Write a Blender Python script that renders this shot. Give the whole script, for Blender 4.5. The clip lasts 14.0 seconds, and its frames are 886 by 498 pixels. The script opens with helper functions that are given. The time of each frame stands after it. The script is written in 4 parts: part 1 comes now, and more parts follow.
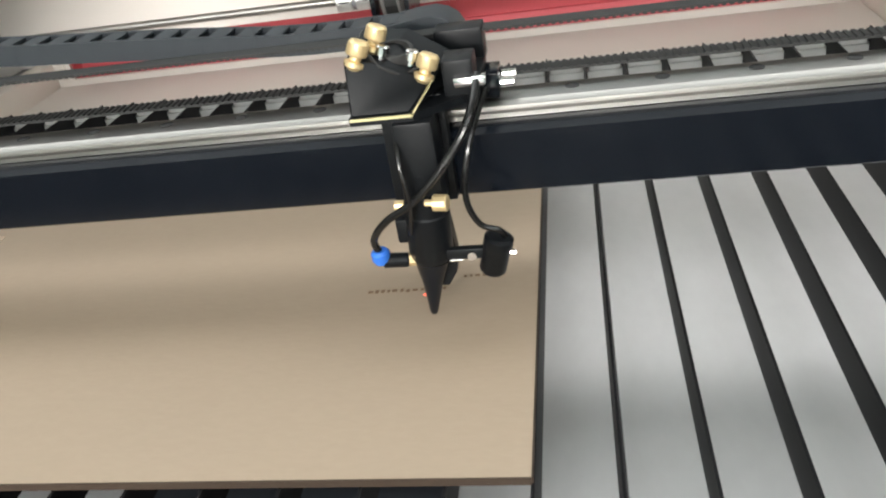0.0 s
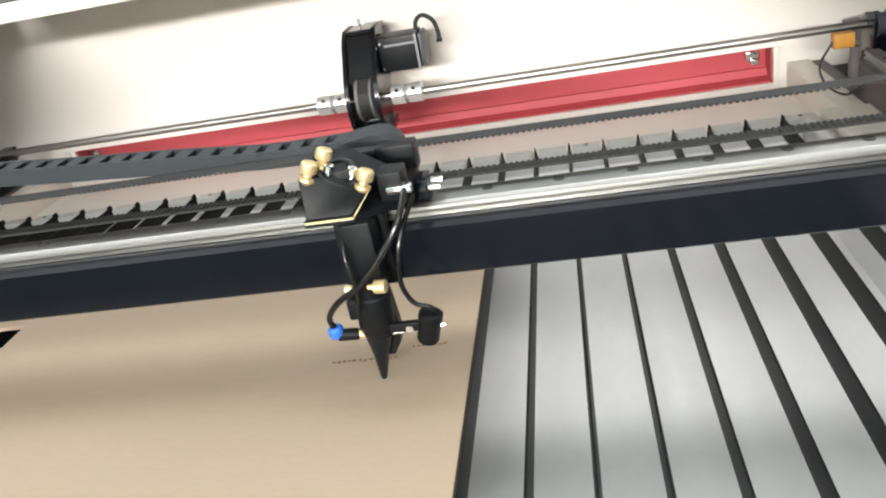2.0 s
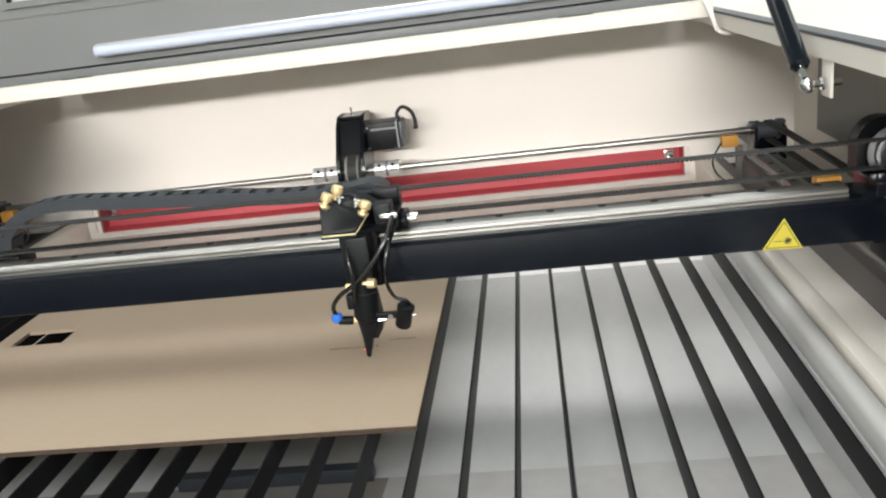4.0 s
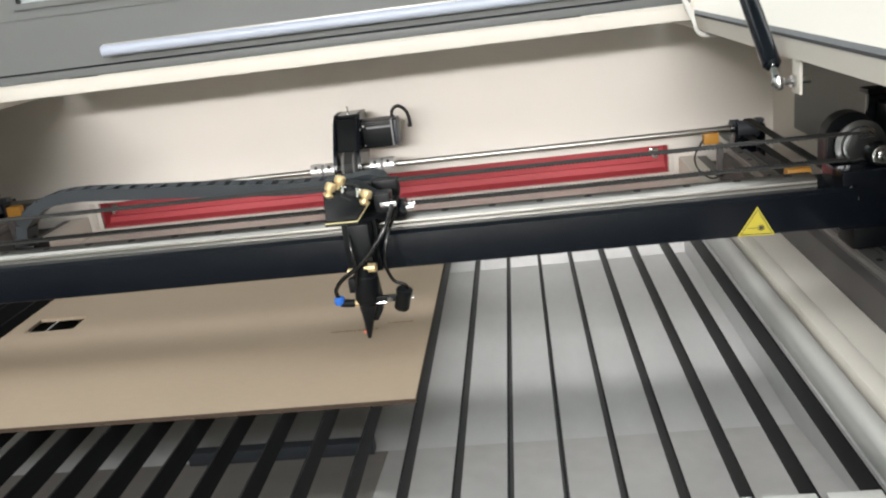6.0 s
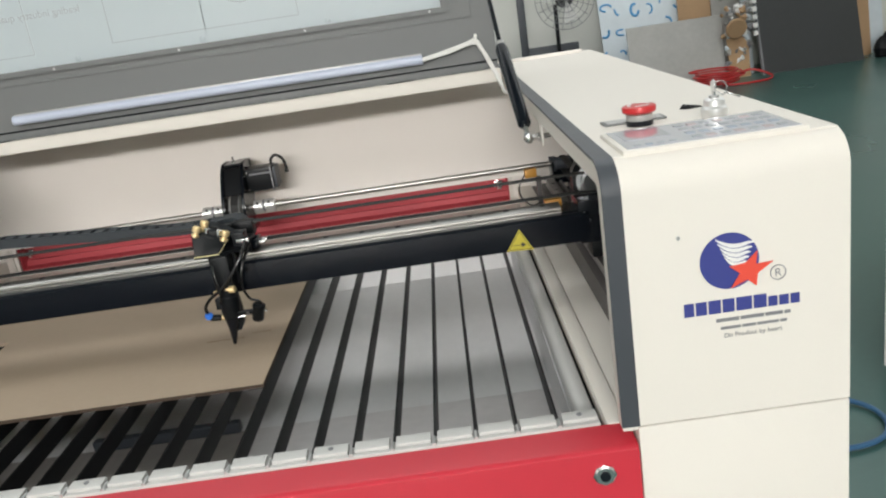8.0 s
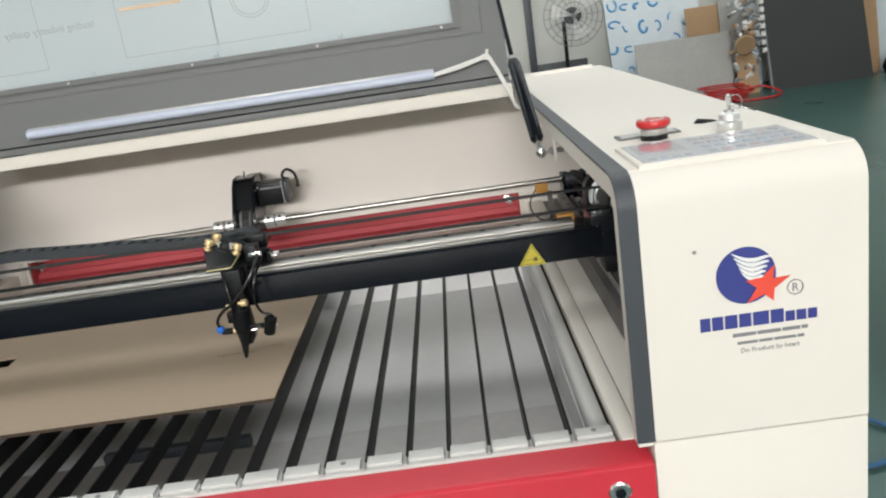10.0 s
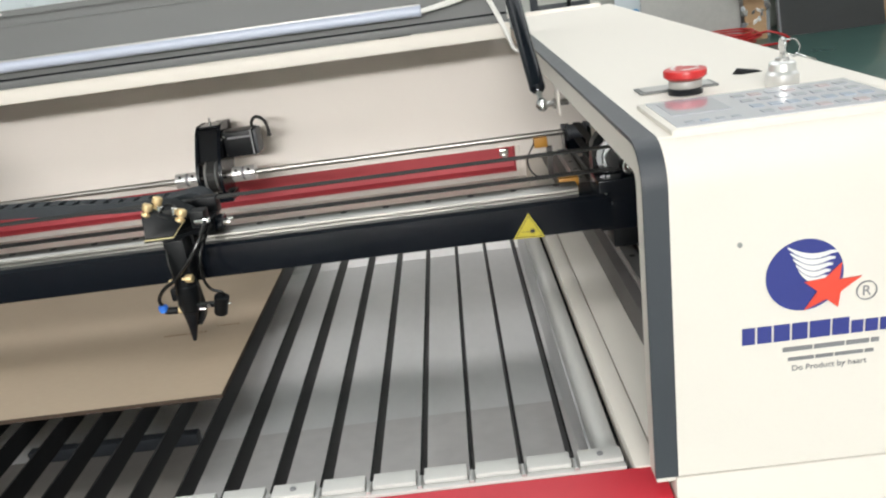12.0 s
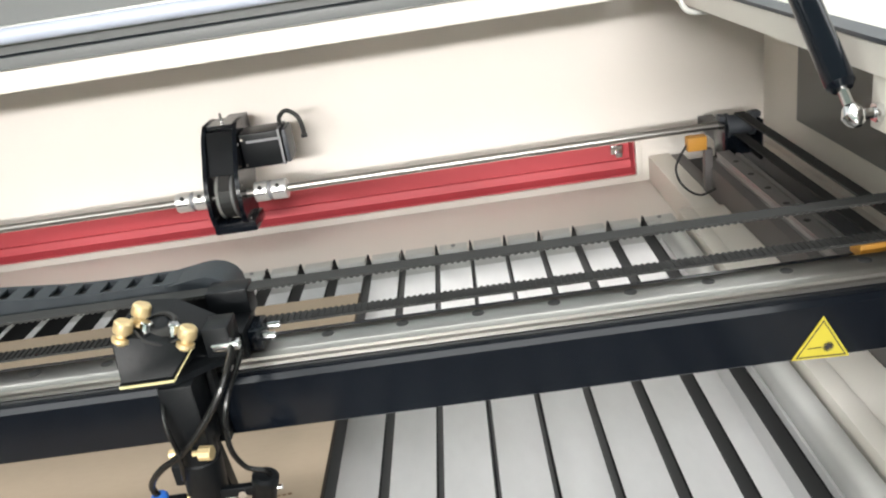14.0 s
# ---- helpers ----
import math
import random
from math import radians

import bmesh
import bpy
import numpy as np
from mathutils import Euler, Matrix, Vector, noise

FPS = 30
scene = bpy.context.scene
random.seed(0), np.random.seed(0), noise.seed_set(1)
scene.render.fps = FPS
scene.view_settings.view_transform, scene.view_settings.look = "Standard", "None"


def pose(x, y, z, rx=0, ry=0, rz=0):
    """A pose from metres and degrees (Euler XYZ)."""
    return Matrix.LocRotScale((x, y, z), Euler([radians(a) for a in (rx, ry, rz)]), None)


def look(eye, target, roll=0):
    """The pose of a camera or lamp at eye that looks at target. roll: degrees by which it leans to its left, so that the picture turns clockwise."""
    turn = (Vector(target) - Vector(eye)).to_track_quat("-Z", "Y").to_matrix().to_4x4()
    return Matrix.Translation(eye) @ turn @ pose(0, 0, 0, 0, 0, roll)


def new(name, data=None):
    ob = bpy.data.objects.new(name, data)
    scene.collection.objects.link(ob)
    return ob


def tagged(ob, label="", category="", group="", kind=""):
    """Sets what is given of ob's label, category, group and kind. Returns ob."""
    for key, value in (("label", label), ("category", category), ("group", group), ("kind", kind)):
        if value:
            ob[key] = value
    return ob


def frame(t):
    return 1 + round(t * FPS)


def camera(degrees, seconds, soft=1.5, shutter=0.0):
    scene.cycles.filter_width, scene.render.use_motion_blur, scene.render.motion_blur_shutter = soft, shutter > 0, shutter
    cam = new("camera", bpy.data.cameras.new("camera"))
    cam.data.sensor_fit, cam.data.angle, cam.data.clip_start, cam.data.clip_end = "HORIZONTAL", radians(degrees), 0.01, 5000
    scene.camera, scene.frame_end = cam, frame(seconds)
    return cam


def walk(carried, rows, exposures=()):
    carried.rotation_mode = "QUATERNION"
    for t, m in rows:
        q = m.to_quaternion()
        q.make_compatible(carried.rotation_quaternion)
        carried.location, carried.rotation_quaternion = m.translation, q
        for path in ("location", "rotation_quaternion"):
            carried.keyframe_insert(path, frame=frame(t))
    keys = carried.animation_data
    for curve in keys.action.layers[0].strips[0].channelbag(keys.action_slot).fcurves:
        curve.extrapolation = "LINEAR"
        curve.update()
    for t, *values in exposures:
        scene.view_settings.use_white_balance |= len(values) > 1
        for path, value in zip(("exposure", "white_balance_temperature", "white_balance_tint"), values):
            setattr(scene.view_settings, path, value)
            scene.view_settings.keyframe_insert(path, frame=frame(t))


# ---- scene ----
cam = camera(57.5, 14.0, soft=2.1)
PATH = [
    (0, (0.256, -0.106, 1.148), (-0.098, 1.585, 0.141), -9.7),
    (0.5, (0.255, -0.113, 1.149), (-0.107, 1.581, 0.15), -9.9),
    (1, (0.256, -0.121, 1.157), (-0.124, 1.58, 0.177), -11.1),
    (1.5, (0.282, -0.148, 1.176), (-0.093, 1.589, 0.258), -11.9),
    (2, (0.331, -0.204, 1.2), (-0.026, 1.575, 0.358), -11.4),
    (2.5, (0.363, -0.281, 1.213), (0.028, 1.537, 0.45), -9.9),
    (3, (0.369, -0.369, 1.228), (0.087, 1.482, 0.526), -9.1),
    (5.5, (0.341, -0.548, 1.228), (0.105, 1.341, 0.614), -7.0),
    (6, (0.356, -0.555, 1.229), (0.139, 1.332, 0.6), -7.4),
    (6.5, (0.386, -0.599, 1.238), (0.19, 1.286, 0.597), -8.3),
    (7, (0.475, -0.685, 1.273), (0.298, 1.205, 0.645), -9.0),
    (7.5, (0.535, -0.792, 1.289), (0.417, 1.108, 0.675), -8.9),
    (8, (0.534, -0.856, 1.299), (0.484, 1.055, 0.711), -8.7),
    (10.5, (0.526, -0.852, 1.295), (0.447, 1.07, 0.748), -8.6),
    (11, (0.534, -0.821, 1.29), (0.423, 1.091, 0.714), -8.9),
    (11.5, (0.553, -0.759, 1.284), (0.429, 1.134, 0.65), -9.0),
    (12, (0.544, -0.66, 1.274), (0.474, 1.219, 0.594), -7.9),
    (12.5, (0.461, -0.517, 1.276), (0.454, 1.355, 0.57), -7.3),
    (13, (0.404, -0.398, 1.276), (0.402, 1.462, 0.54), -8.7),
    (13.5, (0.386, -0.281, 1.279), (0.333, 1.567, 0.517), -9.3),
    (14, (0.381, -0.137, 1.246), (0.289, 1.708, 0.479), -9.1),
]
EXPOSURES = [(0, 0.1), (0.5, -0.02), (1, 0.1), (2, 0.42), (2.5, 0.42), (3, 0.3), (5.5, -0.18), (6.5, -0.24), (7, -0.36), (8, -0.61), (10.5, -0.52), (11.5, -0.42), (12, -0.38), (12.5, -0.24), (13, 0.12), (13.5, 0.24), (14, 0.24)]
walk(cam, [(t, look(eye, target, roll)) for t, eye, target, roll in PATH], EXPOSURES)

# ---- light ----
world = bpy.data.worlds.new("world")
scene.world = world
world.use_nodes = True
world.node_tree.nodes["Background"].inputs[0].default_value = (0.80, 0.90, 1.0, 1)
world.node_tree.nodes["Background"].inputs[1].default_value = 0.25


def area(name, at, target, w, h, watts, colour):
    data = bpy.data.lights.new(name, "AREA")
    data.shape, data.size, data.size_y, data.energy, data.color = "RECTANGLE", w, h, watts, colour
    ob = new(name, data)
    ob.matrix_world = look(at, target)
    return ob


# rows of ceiling lamps, and an added unseen source high in front
LAMPS = ((-2.6, 1.8), (0.9, 1.8), (4.4, 1.8), (0.9, 5.6), (4.6, 5.6), (-2.6, -3.6), (0.9, -3.6), (4.4, -3.6), (0.9, -9.0))
for lx, ly in LAMPS:
    area("ceiling_lamp_light", (lx, ly, 4.28), (lx, ly, 0), 3.2, 2.2, 105 if ly > 3 else 68 if ly > 0 else 104, (0.975, 0.985, 0.99))
area("high_front_light", (-0.5, -12.9, 4.18), (0.2, 0.5, 1.0), 7.0, 0.55, 2250, (1.0, 0.968, 0.94))


# ---- materials ----
def material(name, colour, rough=0.5, metal=0.0, grain=0.06, scale=60.0, bump=0.05, spread=0.06, coat=0.0, blotch=5.0, stretch=(1, 1, 1), random=0.0, spec=0.5):
    """A principled material with two scales of colour variation, fine relief and uneven gloss."""
    m = bpy.data.materials.new(name)
    m.use_nodes = True
    t = m.node_tree
    n, l = t.nodes, t.links
    b = n["Principled BSDF"]
    co, mp = n.new("ShaderNodeTexCoord"), n.new("ShaderNodeMapping")
    mp.inputs["Scale"].default_value = stretch
    l.new(co.outputs["Object"], mp.inputs[0])
    big, fine = n.new("ShaderNodeTexNoise"), n.new("ShaderNodeTexNoise")
    big.inputs["Scale"].default_value, big.inputs["Detail"].default_value = blotch, 4
    fine.inputs["Scale"].default_value, fine.inputs["Detail"].default_value = scale, 5
    l.new(mp.outputs[0], big.inputs["Vector"]), l.new(mp.outputs[0], fine.inputs["Vector"])
    mix = n.new("ShaderNodeMath")
    mix.operation = "MULTIPLY_ADD"
    l.new(fine.outputs[0], mix.inputs[0])
    mix.inputs[1].default_value = grain
    add = n.new("ShaderNodeMath")
    add.operation = "MULTIPLY_ADD"
    l.new(big.outputs[0], add.inputs[0])
    add.inputs[1].default_value = spread
    add.inputs[2].default_value = 1 - (grain + spread) / 2
    l.new(add.outputs[0], mix.inputs[2])
    last = mix.outputs[0]
    if random:
        info, ra = n.new("ShaderNodeObjectInfo"), n.new("ShaderNodeMath")
        ra.operation = "MULTIPLY_ADD"
        l.new(info.outputs["Random"], ra.inputs[0])
        ra.inputs[1].default_value = random
        l.new(last, ra.inputs[2])
        last = ra.outputs[0]
    sc = n.new("ShaderNodeVectorMath")
    sc.operation = "SCALE"
    sc.inputs[0].default_value = colour
    l.new(last, sc.inputs["Scale"])
    l.new(sc.outputs[0], b.inputs["Base Color"])
    ro = n.new("ShaderNodeMath")
    ro.operation = "MULTIPLY_ADD"
    l.new(big.outputs[0], ro.inputs[0])
    ro.inputs[1].default_value, ro.inputs[2].default_value = 0.16, rough - 0.08
    l.new(ro.outputs[0], b.inputs["Roughness"])
    b.inputs["Metallic"].default_value = metal
    b.inputs["Coat Weight"].default_value = coat
    b.inputs["Specular IOR Level"].default_value = spec
    if bump:
        bp = n.new("ShaderNodeBump")
        bp.inputs["Strength"].default_value, bp.inputs["Distance"].default_value = bump, 0.002
        l.new(fine.outputs[0], bp.inputs["Height"])
        l.new(bp.outputs[0], b.inputs["Normal"])
    return m


CREAM = material("cream_powder_coat", (0.735, 0.695, 0.635), 0.50, spec=0.3, scale=420, bump=0.06, grain=0.03, spread=0.05)
# cream coat lightened to make up for light missing at the back wall and ledge
INNER = material("brightened_inner_coat", (0.81, 0.765, 0.715), 0.5, spec=0.3, scale=420, bump=0.06, grain=0.03, spread=0.05)
WHITE = material("white_powder_coat", (0.55, 0.545, 0.525), 0.4, scale=300, bump=0.05, spread=0.10)
TRAY = material("tray_sheet", (0.75, 0.742, 0.738), 0.40, metal=0.0, scale=90, grain=0.10, spread=0.24, bump=0.05, blotch=6, stretch=(1, 0.5, 1))
CHAR = material("charcoal_coat", (0.050, 0.056, 0.066), 0.45, scale=400, bump=0.08)
LIDGREY = material("grey_powder_coat", (0.138, 0.143, 0.142), 0.5, scale=350, bump=0.10, spread=0.12)
BLACK = material("black_anodised", (0.0042, 0.0060, 0.0095), 0.18, spec=0.32, scale=120, grain=0.3, spread=0.3, bump=0.02, blotch=9)
MATT = material("black_plastic", (0.0050, 0.0060, 0.0072), 0.40, spec=0.22, scale=200, grain=0.2, bump=0.06)
RUBBER = material("black_rubber", (0.020, 0.020, 0.019), 0.7, scale=150, grain=0.2, bump=0.1)
SLAT = material("dark_slat", (0.0095, 0.0095, 0.0102), 0.45, spec=0.10, metal=0.0, scale=80, grain=0.25, spread=0.3, bump=0.06, stretch=(1, 0.15, 1), random=0.12)
STEEL = material("ground_steel", (0.40, 0.39, 0.37), 0.36, metal=1.0, scale=90, grain=0.35, spread=0.5, bump=0.03, stretch=(0.08, 1, 1), blotch=14)
CHROME = material("bright_steel", (0.72, 0.72, 0.72), 0.16, metal=1.0, scale=80, grain=0.1, spread=0.1, bump=0.01)
DULL = material("dull_aluminium", (0.50, 0.50, 0.49), 0.42, metal=0.7, scale=150, grain=0.12, spread=0.15, bump=0.04)
BRASS = material("brass", (0.80, 0.62, 0.34), 0.40, metal=0.65, scale=160, grain=0.2, spread=0.2, bump=0.05)
RED = material("red_powder_coat", (0.52, 0.026, 0.044), 0.36, scale=380, bump=0.07, spread=0.10)
# red coat paled; haze and reflections in the slot are put into its colour
REDSLOT = material("hazy_red_coat", (0.48, 0.066, 0.080), 0.55, scale=380, bump=0.07, spread=0.12)
REDPLASTIC = material("red_plastic", (0.50, 0.026, 0.028), 0.32, scale=100, bump=0.0)
ORANGE = material("orange_plastic", (0.50, 0.24, 0.035), 0.45, scale=100, bump=0.02)
BLUE = material("blue_plastic", (0.03, 0.16, 0.62), 0.4, scale=100, bump=0.02)
YELLOW = material("yellow_label", (0.52, 0.44, 0.045), 0.45, scale=200, bump=0.0, grain=0.05)
INK = material("black_ink", (0.03, 0.03, 0.03), 0.6, scale=200, bump=0.0)
NAVY = material("navy_print", (0.045, 0.055, 0.24), 0.4, scale=200, bump=0.0)
STARRED = material("red_print", (0.75, 0.08, 0.05), 0.4, scale=200, bump=0.0)
PRINTWHITE = material("white_print", (0.80, 0.79, 0.77), 0.4, scale=200, bump=0.0)
DARKSTEEL = material("dark_steel", (0.24, 0.235, 0.23), 0.34, metal=0.5, scale=90, grain=0.25, spread=0.3, bump=0.03, stretch=(1, 0.08, 1), blotch=14)
PULLEY = material("pulley_steel", (0.32, 0.33, 0.34), 0.28, metal=1.0, scale=90, grain=0.15, spread=0.2, bump=0.02)
ALU = material("turned_aluminium", (0.78, 0.78, 0.77), 0.32, metal=0.75, scale=120, grain=0.08, spread=0.08, bump=0.03)
PANELGREY = material("mid_grey_coat", (0.20, 0.197, 0.188), 0.5, scale=350, bump=0.10, spread=0.12)
TAUPE = material("taupe_grey_coat", (0.105, 0.096, 0.094), 0.5, scale=300, grain=0.08, spread=0.15, bump=0.06)
HOSE = material("black_hose", (0.007, 0.007, 0.007), 0.26, scale=120, grain=0.2, bump=0.04)
GREYPRINT = material("grey_print", (0.22, 0.22, 0.23), 0.5, scale=200, bump=0.0)
MDF = material("tan_fibreboard", (0.375, 0.292, 0.212), 0.62, scale=260, grain=0.10, spread=0.12, bump=0.08, blotch=4, stretch=(0.4, 1, 1))
MDFEDGE = material("dark_cut_edge", (0.045, 0.028, 0.017), 0.8, scale=200, grain=0.4, bump=0.1)
BURN = material("burnt_mark", (0.20, 0.125, 0.075), 0.8, scale=300, grain=0.3, bump=0.0)
LEDTUBE = material("frosted_tube", (0.50, 0.545, 0.66), 0.35, scale=80, bump=0.0, grain=0.02)
CABLE = material("white_cable", (0.72, 0.71, 0.68), 0.5, scale=100, bump=0.02)
GREENFLOOR = material("green_epoxy_floor", (0.045, 0.105, 0.092), 0.30, scale=30, grain=0.2, spread=0.35, bump=0.03, blotch=0.8)
PLASTER = material("painted_wall", (0.66, 0.66, 0.62), 0.8, scale=40, grain=0.06, spread=0.15, bump=0.1, blotch=0.7)
SHEET = material("steel_sheet", (0.42, 0.41, 0.39), 0.45, metal=0.5, scale=20, grain=0.2, spread=0.35, blotch=2.0)
CARD = material("cardboard", (0.42, 0.27, 0.15), 0.8, scale=60, grain=0.2, spread=0.25, bump=0.1)
DARKSHEET = material("dark_sheet", (0.035, 0.037, 0.038), 0.5, scale=20, grain=0.2, spread=0.3, blotch=2.0)
BLUECABLE = material("blue_cable", (0.03, 0.10, 0.20), 0.5, scale=60, bump=0.0)


# ---- building helpers ----
def quads(bm, rings, closed=True, cap=True):
    """Skins rings of points with faces; caps the two ends."""
    vs = [[bm.verts.new(p) for p in r] for r in rings]
    k = len(vs[0])
    for a, b in zip(vs, vs[1:]):
        for i in range(k if closed else k - 1):
            bm.faces.new((a[i], a[(i + 1) % k], b[(i + 1) % k], b[i]))
    if cap:
        bm.faces.new(list(reversed(vs[0]))), bm.faces.new(vs[-1])
    return bm


def box(x0, x1, y0, y1, z0, z1, bevel=0.0, bm=None):
    own = bmesh.new()
    bmesh.ops.create_cube(own, size=1)
    for v in own.verts:
        v.co = Vector(((x0 + x1) / 2 + v.co.x * (x1 - x0), (y0 + y1) / 2 + v.co.y * (y1 - y0), (z0 + z1) / 2 + v.co.z * (z1 - z0)))
    if bevel:
        bmesh.ops.bevel(own, geom=list(own.edges), offset=bevel, segments=2, affect="EDGES", profile=0.6)
    return join(bm, own)


def join(bm, own):
    if bm is None:
        return own
    mesh = bpy.data.meshes.new("scrap")
    own.to_mesh(mesh)
    own.free()
    bm.from_mesh(mesh)
    bpy.data.meshes.remove(mesh)
    return bm


def lathe(a, b, profile, seg=24, bm=None):
    """A turned body from a to b: profile holds (share of the way, radius)."""
    own = bmesh.new()
    a, b = Vector(a), Vector(b)
    turn = (b - a).to_track_quat("Z", "Y")
    rings = []
    for s, r in profile:
        rings.append([a + (b - a) * s + turn @ Vector((r * math.cos(2 * math.pi * i / seg), r * math.sin(2 * math.pi * i / seg), 0)) for i in range(seg)])
    quads(own, rings)
    bmesh.ops.recalc_face_normals(own, faces=own.faces)
    return join(bm, own)


def rod(a, b, r, seg=20, bevel=0.0, bm=None):
    d = (Vector(b) - Vector(a)).length
    e = bevel / d
    prof = [(0, r), (1, r)] if not bevel else [(0, r - bevel), (e, r), (1 - e, r), (1, r - bevel)]
    return lathe(a, b, prof, seg, bm)


def smooth_path(points, steps=8):
    p = [Vector(q) for q in points]
    p = [p[0] * 2 - p[1]] + p + [p[-1] * 2 - p[-2]]
    out = []
    for i in range(1, len(p) - 2):
        for s in range(steps):
            t = s / steps
            out.append(0.5 * (2 * p[i] + (p[i + 1] - p[i - 1]) * t + (2 * p[i - 1] - 5 * p[i] + 4 * p[i + 1] - p[i + 2]) * t * t + (3 * p[i] - p[i - 1] - 3 * p[i + 1] + p[i + 2]) * t ** 3))
    return out + [p[-2]]


def tube(points, r, seg=10, steps=8, bm=None):
    own = bmesh.new()
    path = smooth_path(points, steps)
    rings, up = [], Vector((0.13, 0.21, 0.97))
    for i, p in enumerate(path):
        d = (path[min(i + 1, len(path) - 1)] - path[max(i - 1, 0)]).normalized()
        u = (up - d * up.dot(d)).normalized()
        up, w = u, d.cross(u)
        rings.append([p + r * (math.cos(2 * math.pi * k / seg) * u + math.sin(2 * math.pi * k / seg) * w) for k in range(seg)])
    quads(own, rings)
    bmesh.ops.recalc_face_normals(own, faces=own.faces)
    return join(bm, own)


def extrude_x(outline, x0, x1, bm=None):
    """A prism along x over an outline of (y, z)."""
    own = bmesh.new()
    quads(own, [[(x, y, z) for y, z in outline] for x in (x0, x1)])
    bmesh.ops.recalc_face_normals(own, faces=own.faces)
    return join(bm, own)


def extrude_y(outline, y0, y1, bm=None):
    own = bmesh.new()
    quads(own, [[(x, y, z) for x, z in outline] for y in (y0, y1)])
    bmesh.ops.recalc_face_normals(own, faces=own.faces)
    return join(bm, own)


def extrude_z(outline, z0, z1, bm=None):
    own = bmesh.new()
    quads(own, [[(x, y, z) for x, y in outline] for z in (z0, z1)])
    bmesh.ops.recalc_face_normals(own, faces=own.faces)
    return join(bm, own)


def to_mesh(name, bm, mat):
    for f in bm.faces:
        f.smooth = True
    for e in bm.edges:
        if len(e.link_faces) == 2 and e.calc_face_angle(0) > 0.6:
            e.smooth = False
    mesh = bpy.data.meshes.new(name)
    bm.to_mesh(mesh)
    bm.free()
    mesh.materials.append(mat)
    return mesh


def thing(name, at, label, category, group="", kind=""):
    ob = new(name)
    ob.location = at
    ob.empty_display_size = 0.05
    return tagged(ob, label, category, group, kind)


def part(name, bm, mat, parent, label=""):
    ob = new(name, to_mesh(name, bm, mat))
    ob.parent = parent
    if parent.type == "EMPTY":
        ob.matrix_parent_inverse = Matrix.Translation(-parent.location)
    return tagged(ob, label)


def solid(name, bm, mat, label, category="", group="", kind=""):
    return tagged(new(name, to_mesh(name, bm, mat)), label, category, group, kind)


def panel_with_hole(axis, p0, p1, u0, u1, v0, v1, hu0, hu1, hv0, hv1):
    """A plate with a rectangular opening. axis y: u is x and v is z; axis z: u is x and v is y."""
    bm = bmesh.new()
    for a, b, c, d in ((u0, hu0, v0, v1), (hu1, u1, v0, v1), (hu0, hu1, v0, hv0), (hu0, hu1, hv1, v1)):
        if axis == "y":
            box(a, b, p0, p1, c, d, bm=bm)
        else:
            box(a, b, c, d, p0, p1, bm=bm)
    bmesh.ops.remove_doubles(bm, verts=bm.verts, dist=1e-5)
    return bm


# ---- the hall ----
solid("floor", box(-7, 9, -13, 9, -0.1, 0), GREENFLOOR, "glossy dark green epoxy workshop floor", "floor", kind="structure")
solid("wall_north", box(-7, 9, 9, 9.2, 0, 4.6), PLASTER, "off-white painted workshop wall", "wall", kind="structure")
solid("wall_south", box(-7, 9, -13.2, -13, 0, 4.6), PLASTER, "off-white painted workshop wall", "wall", kind="structure")
solid("wall_east", box(9, 9.2, -13, 9, 0, 4.6), PLASTER, "off-white painted workshop wall", "wall", kind="structure")
solid("wall_west", box(-7.2, -7, -13, 9, 0, 4.6), PLASTER, "off-white painted workshop wall", "wall", kind="structure")
solid("ceiling", box(-7.2, 9.2, -13.2, 9.2, 4.6, 4.7), PLASTER, "white workshop ceiling", "ceiling", kind="structure")

# ---- machine body ----
body = thing("machine_body", (0, 0.6, 0), "cream laser engraver body with white tray and red front", "machine body")
part("back_wall", panel_with_hole("y", 1.255, 1.262, -0.905, 0.905, 0.70, 1.125, -0.668, 0.678, 0.757, 0.821), INNER, body)
# the pass-through slot: a shallow red box with a rolled lower lip
slot = part("slot_door", box(-0.668, 0.678, 1.300, 1.306, 0.757, 0.821), REDSLOT, body, "red pass-through door")
part("slot_lining", box(-0.668, 0.678, 1.263, 1.300, 0.819, 0.823), REDSLOT, slot)
part("slot_lining", extrude_x([(1.263, 0.756), (1.300, 0.756), (1.300, 0.777), (1.292, 0.777), (1.286, 0.764), (1.263, 0.760)], -0.668, 0.678), REDSLOT, slot)
for s in (1, -1):
    a, b = (0.676, 0.682) if s > 0 else (-0.672, -0.666)
    part("slot_lining", box(a, b, 1.263, 1.306, 0.756, 0.823), REDSLOT, slot)
    x = s * 0.653
    latch = part("latch", box(x - 0.012, x + 0.012, 1.290, 1.300, 0.790, 0.808, 0.003), CHROME, slot, "chrome latch")
    part("latch_tongue", box(x - 0.005, x + 0.008, 1.282, 1.291, 0.786, 0.796, 0.002), CHROME, latch)
part("back_ledge", box(-0.700, 0.700, 0.966, 1.255, 0.735, 0.746, 0.002), INNER, body)
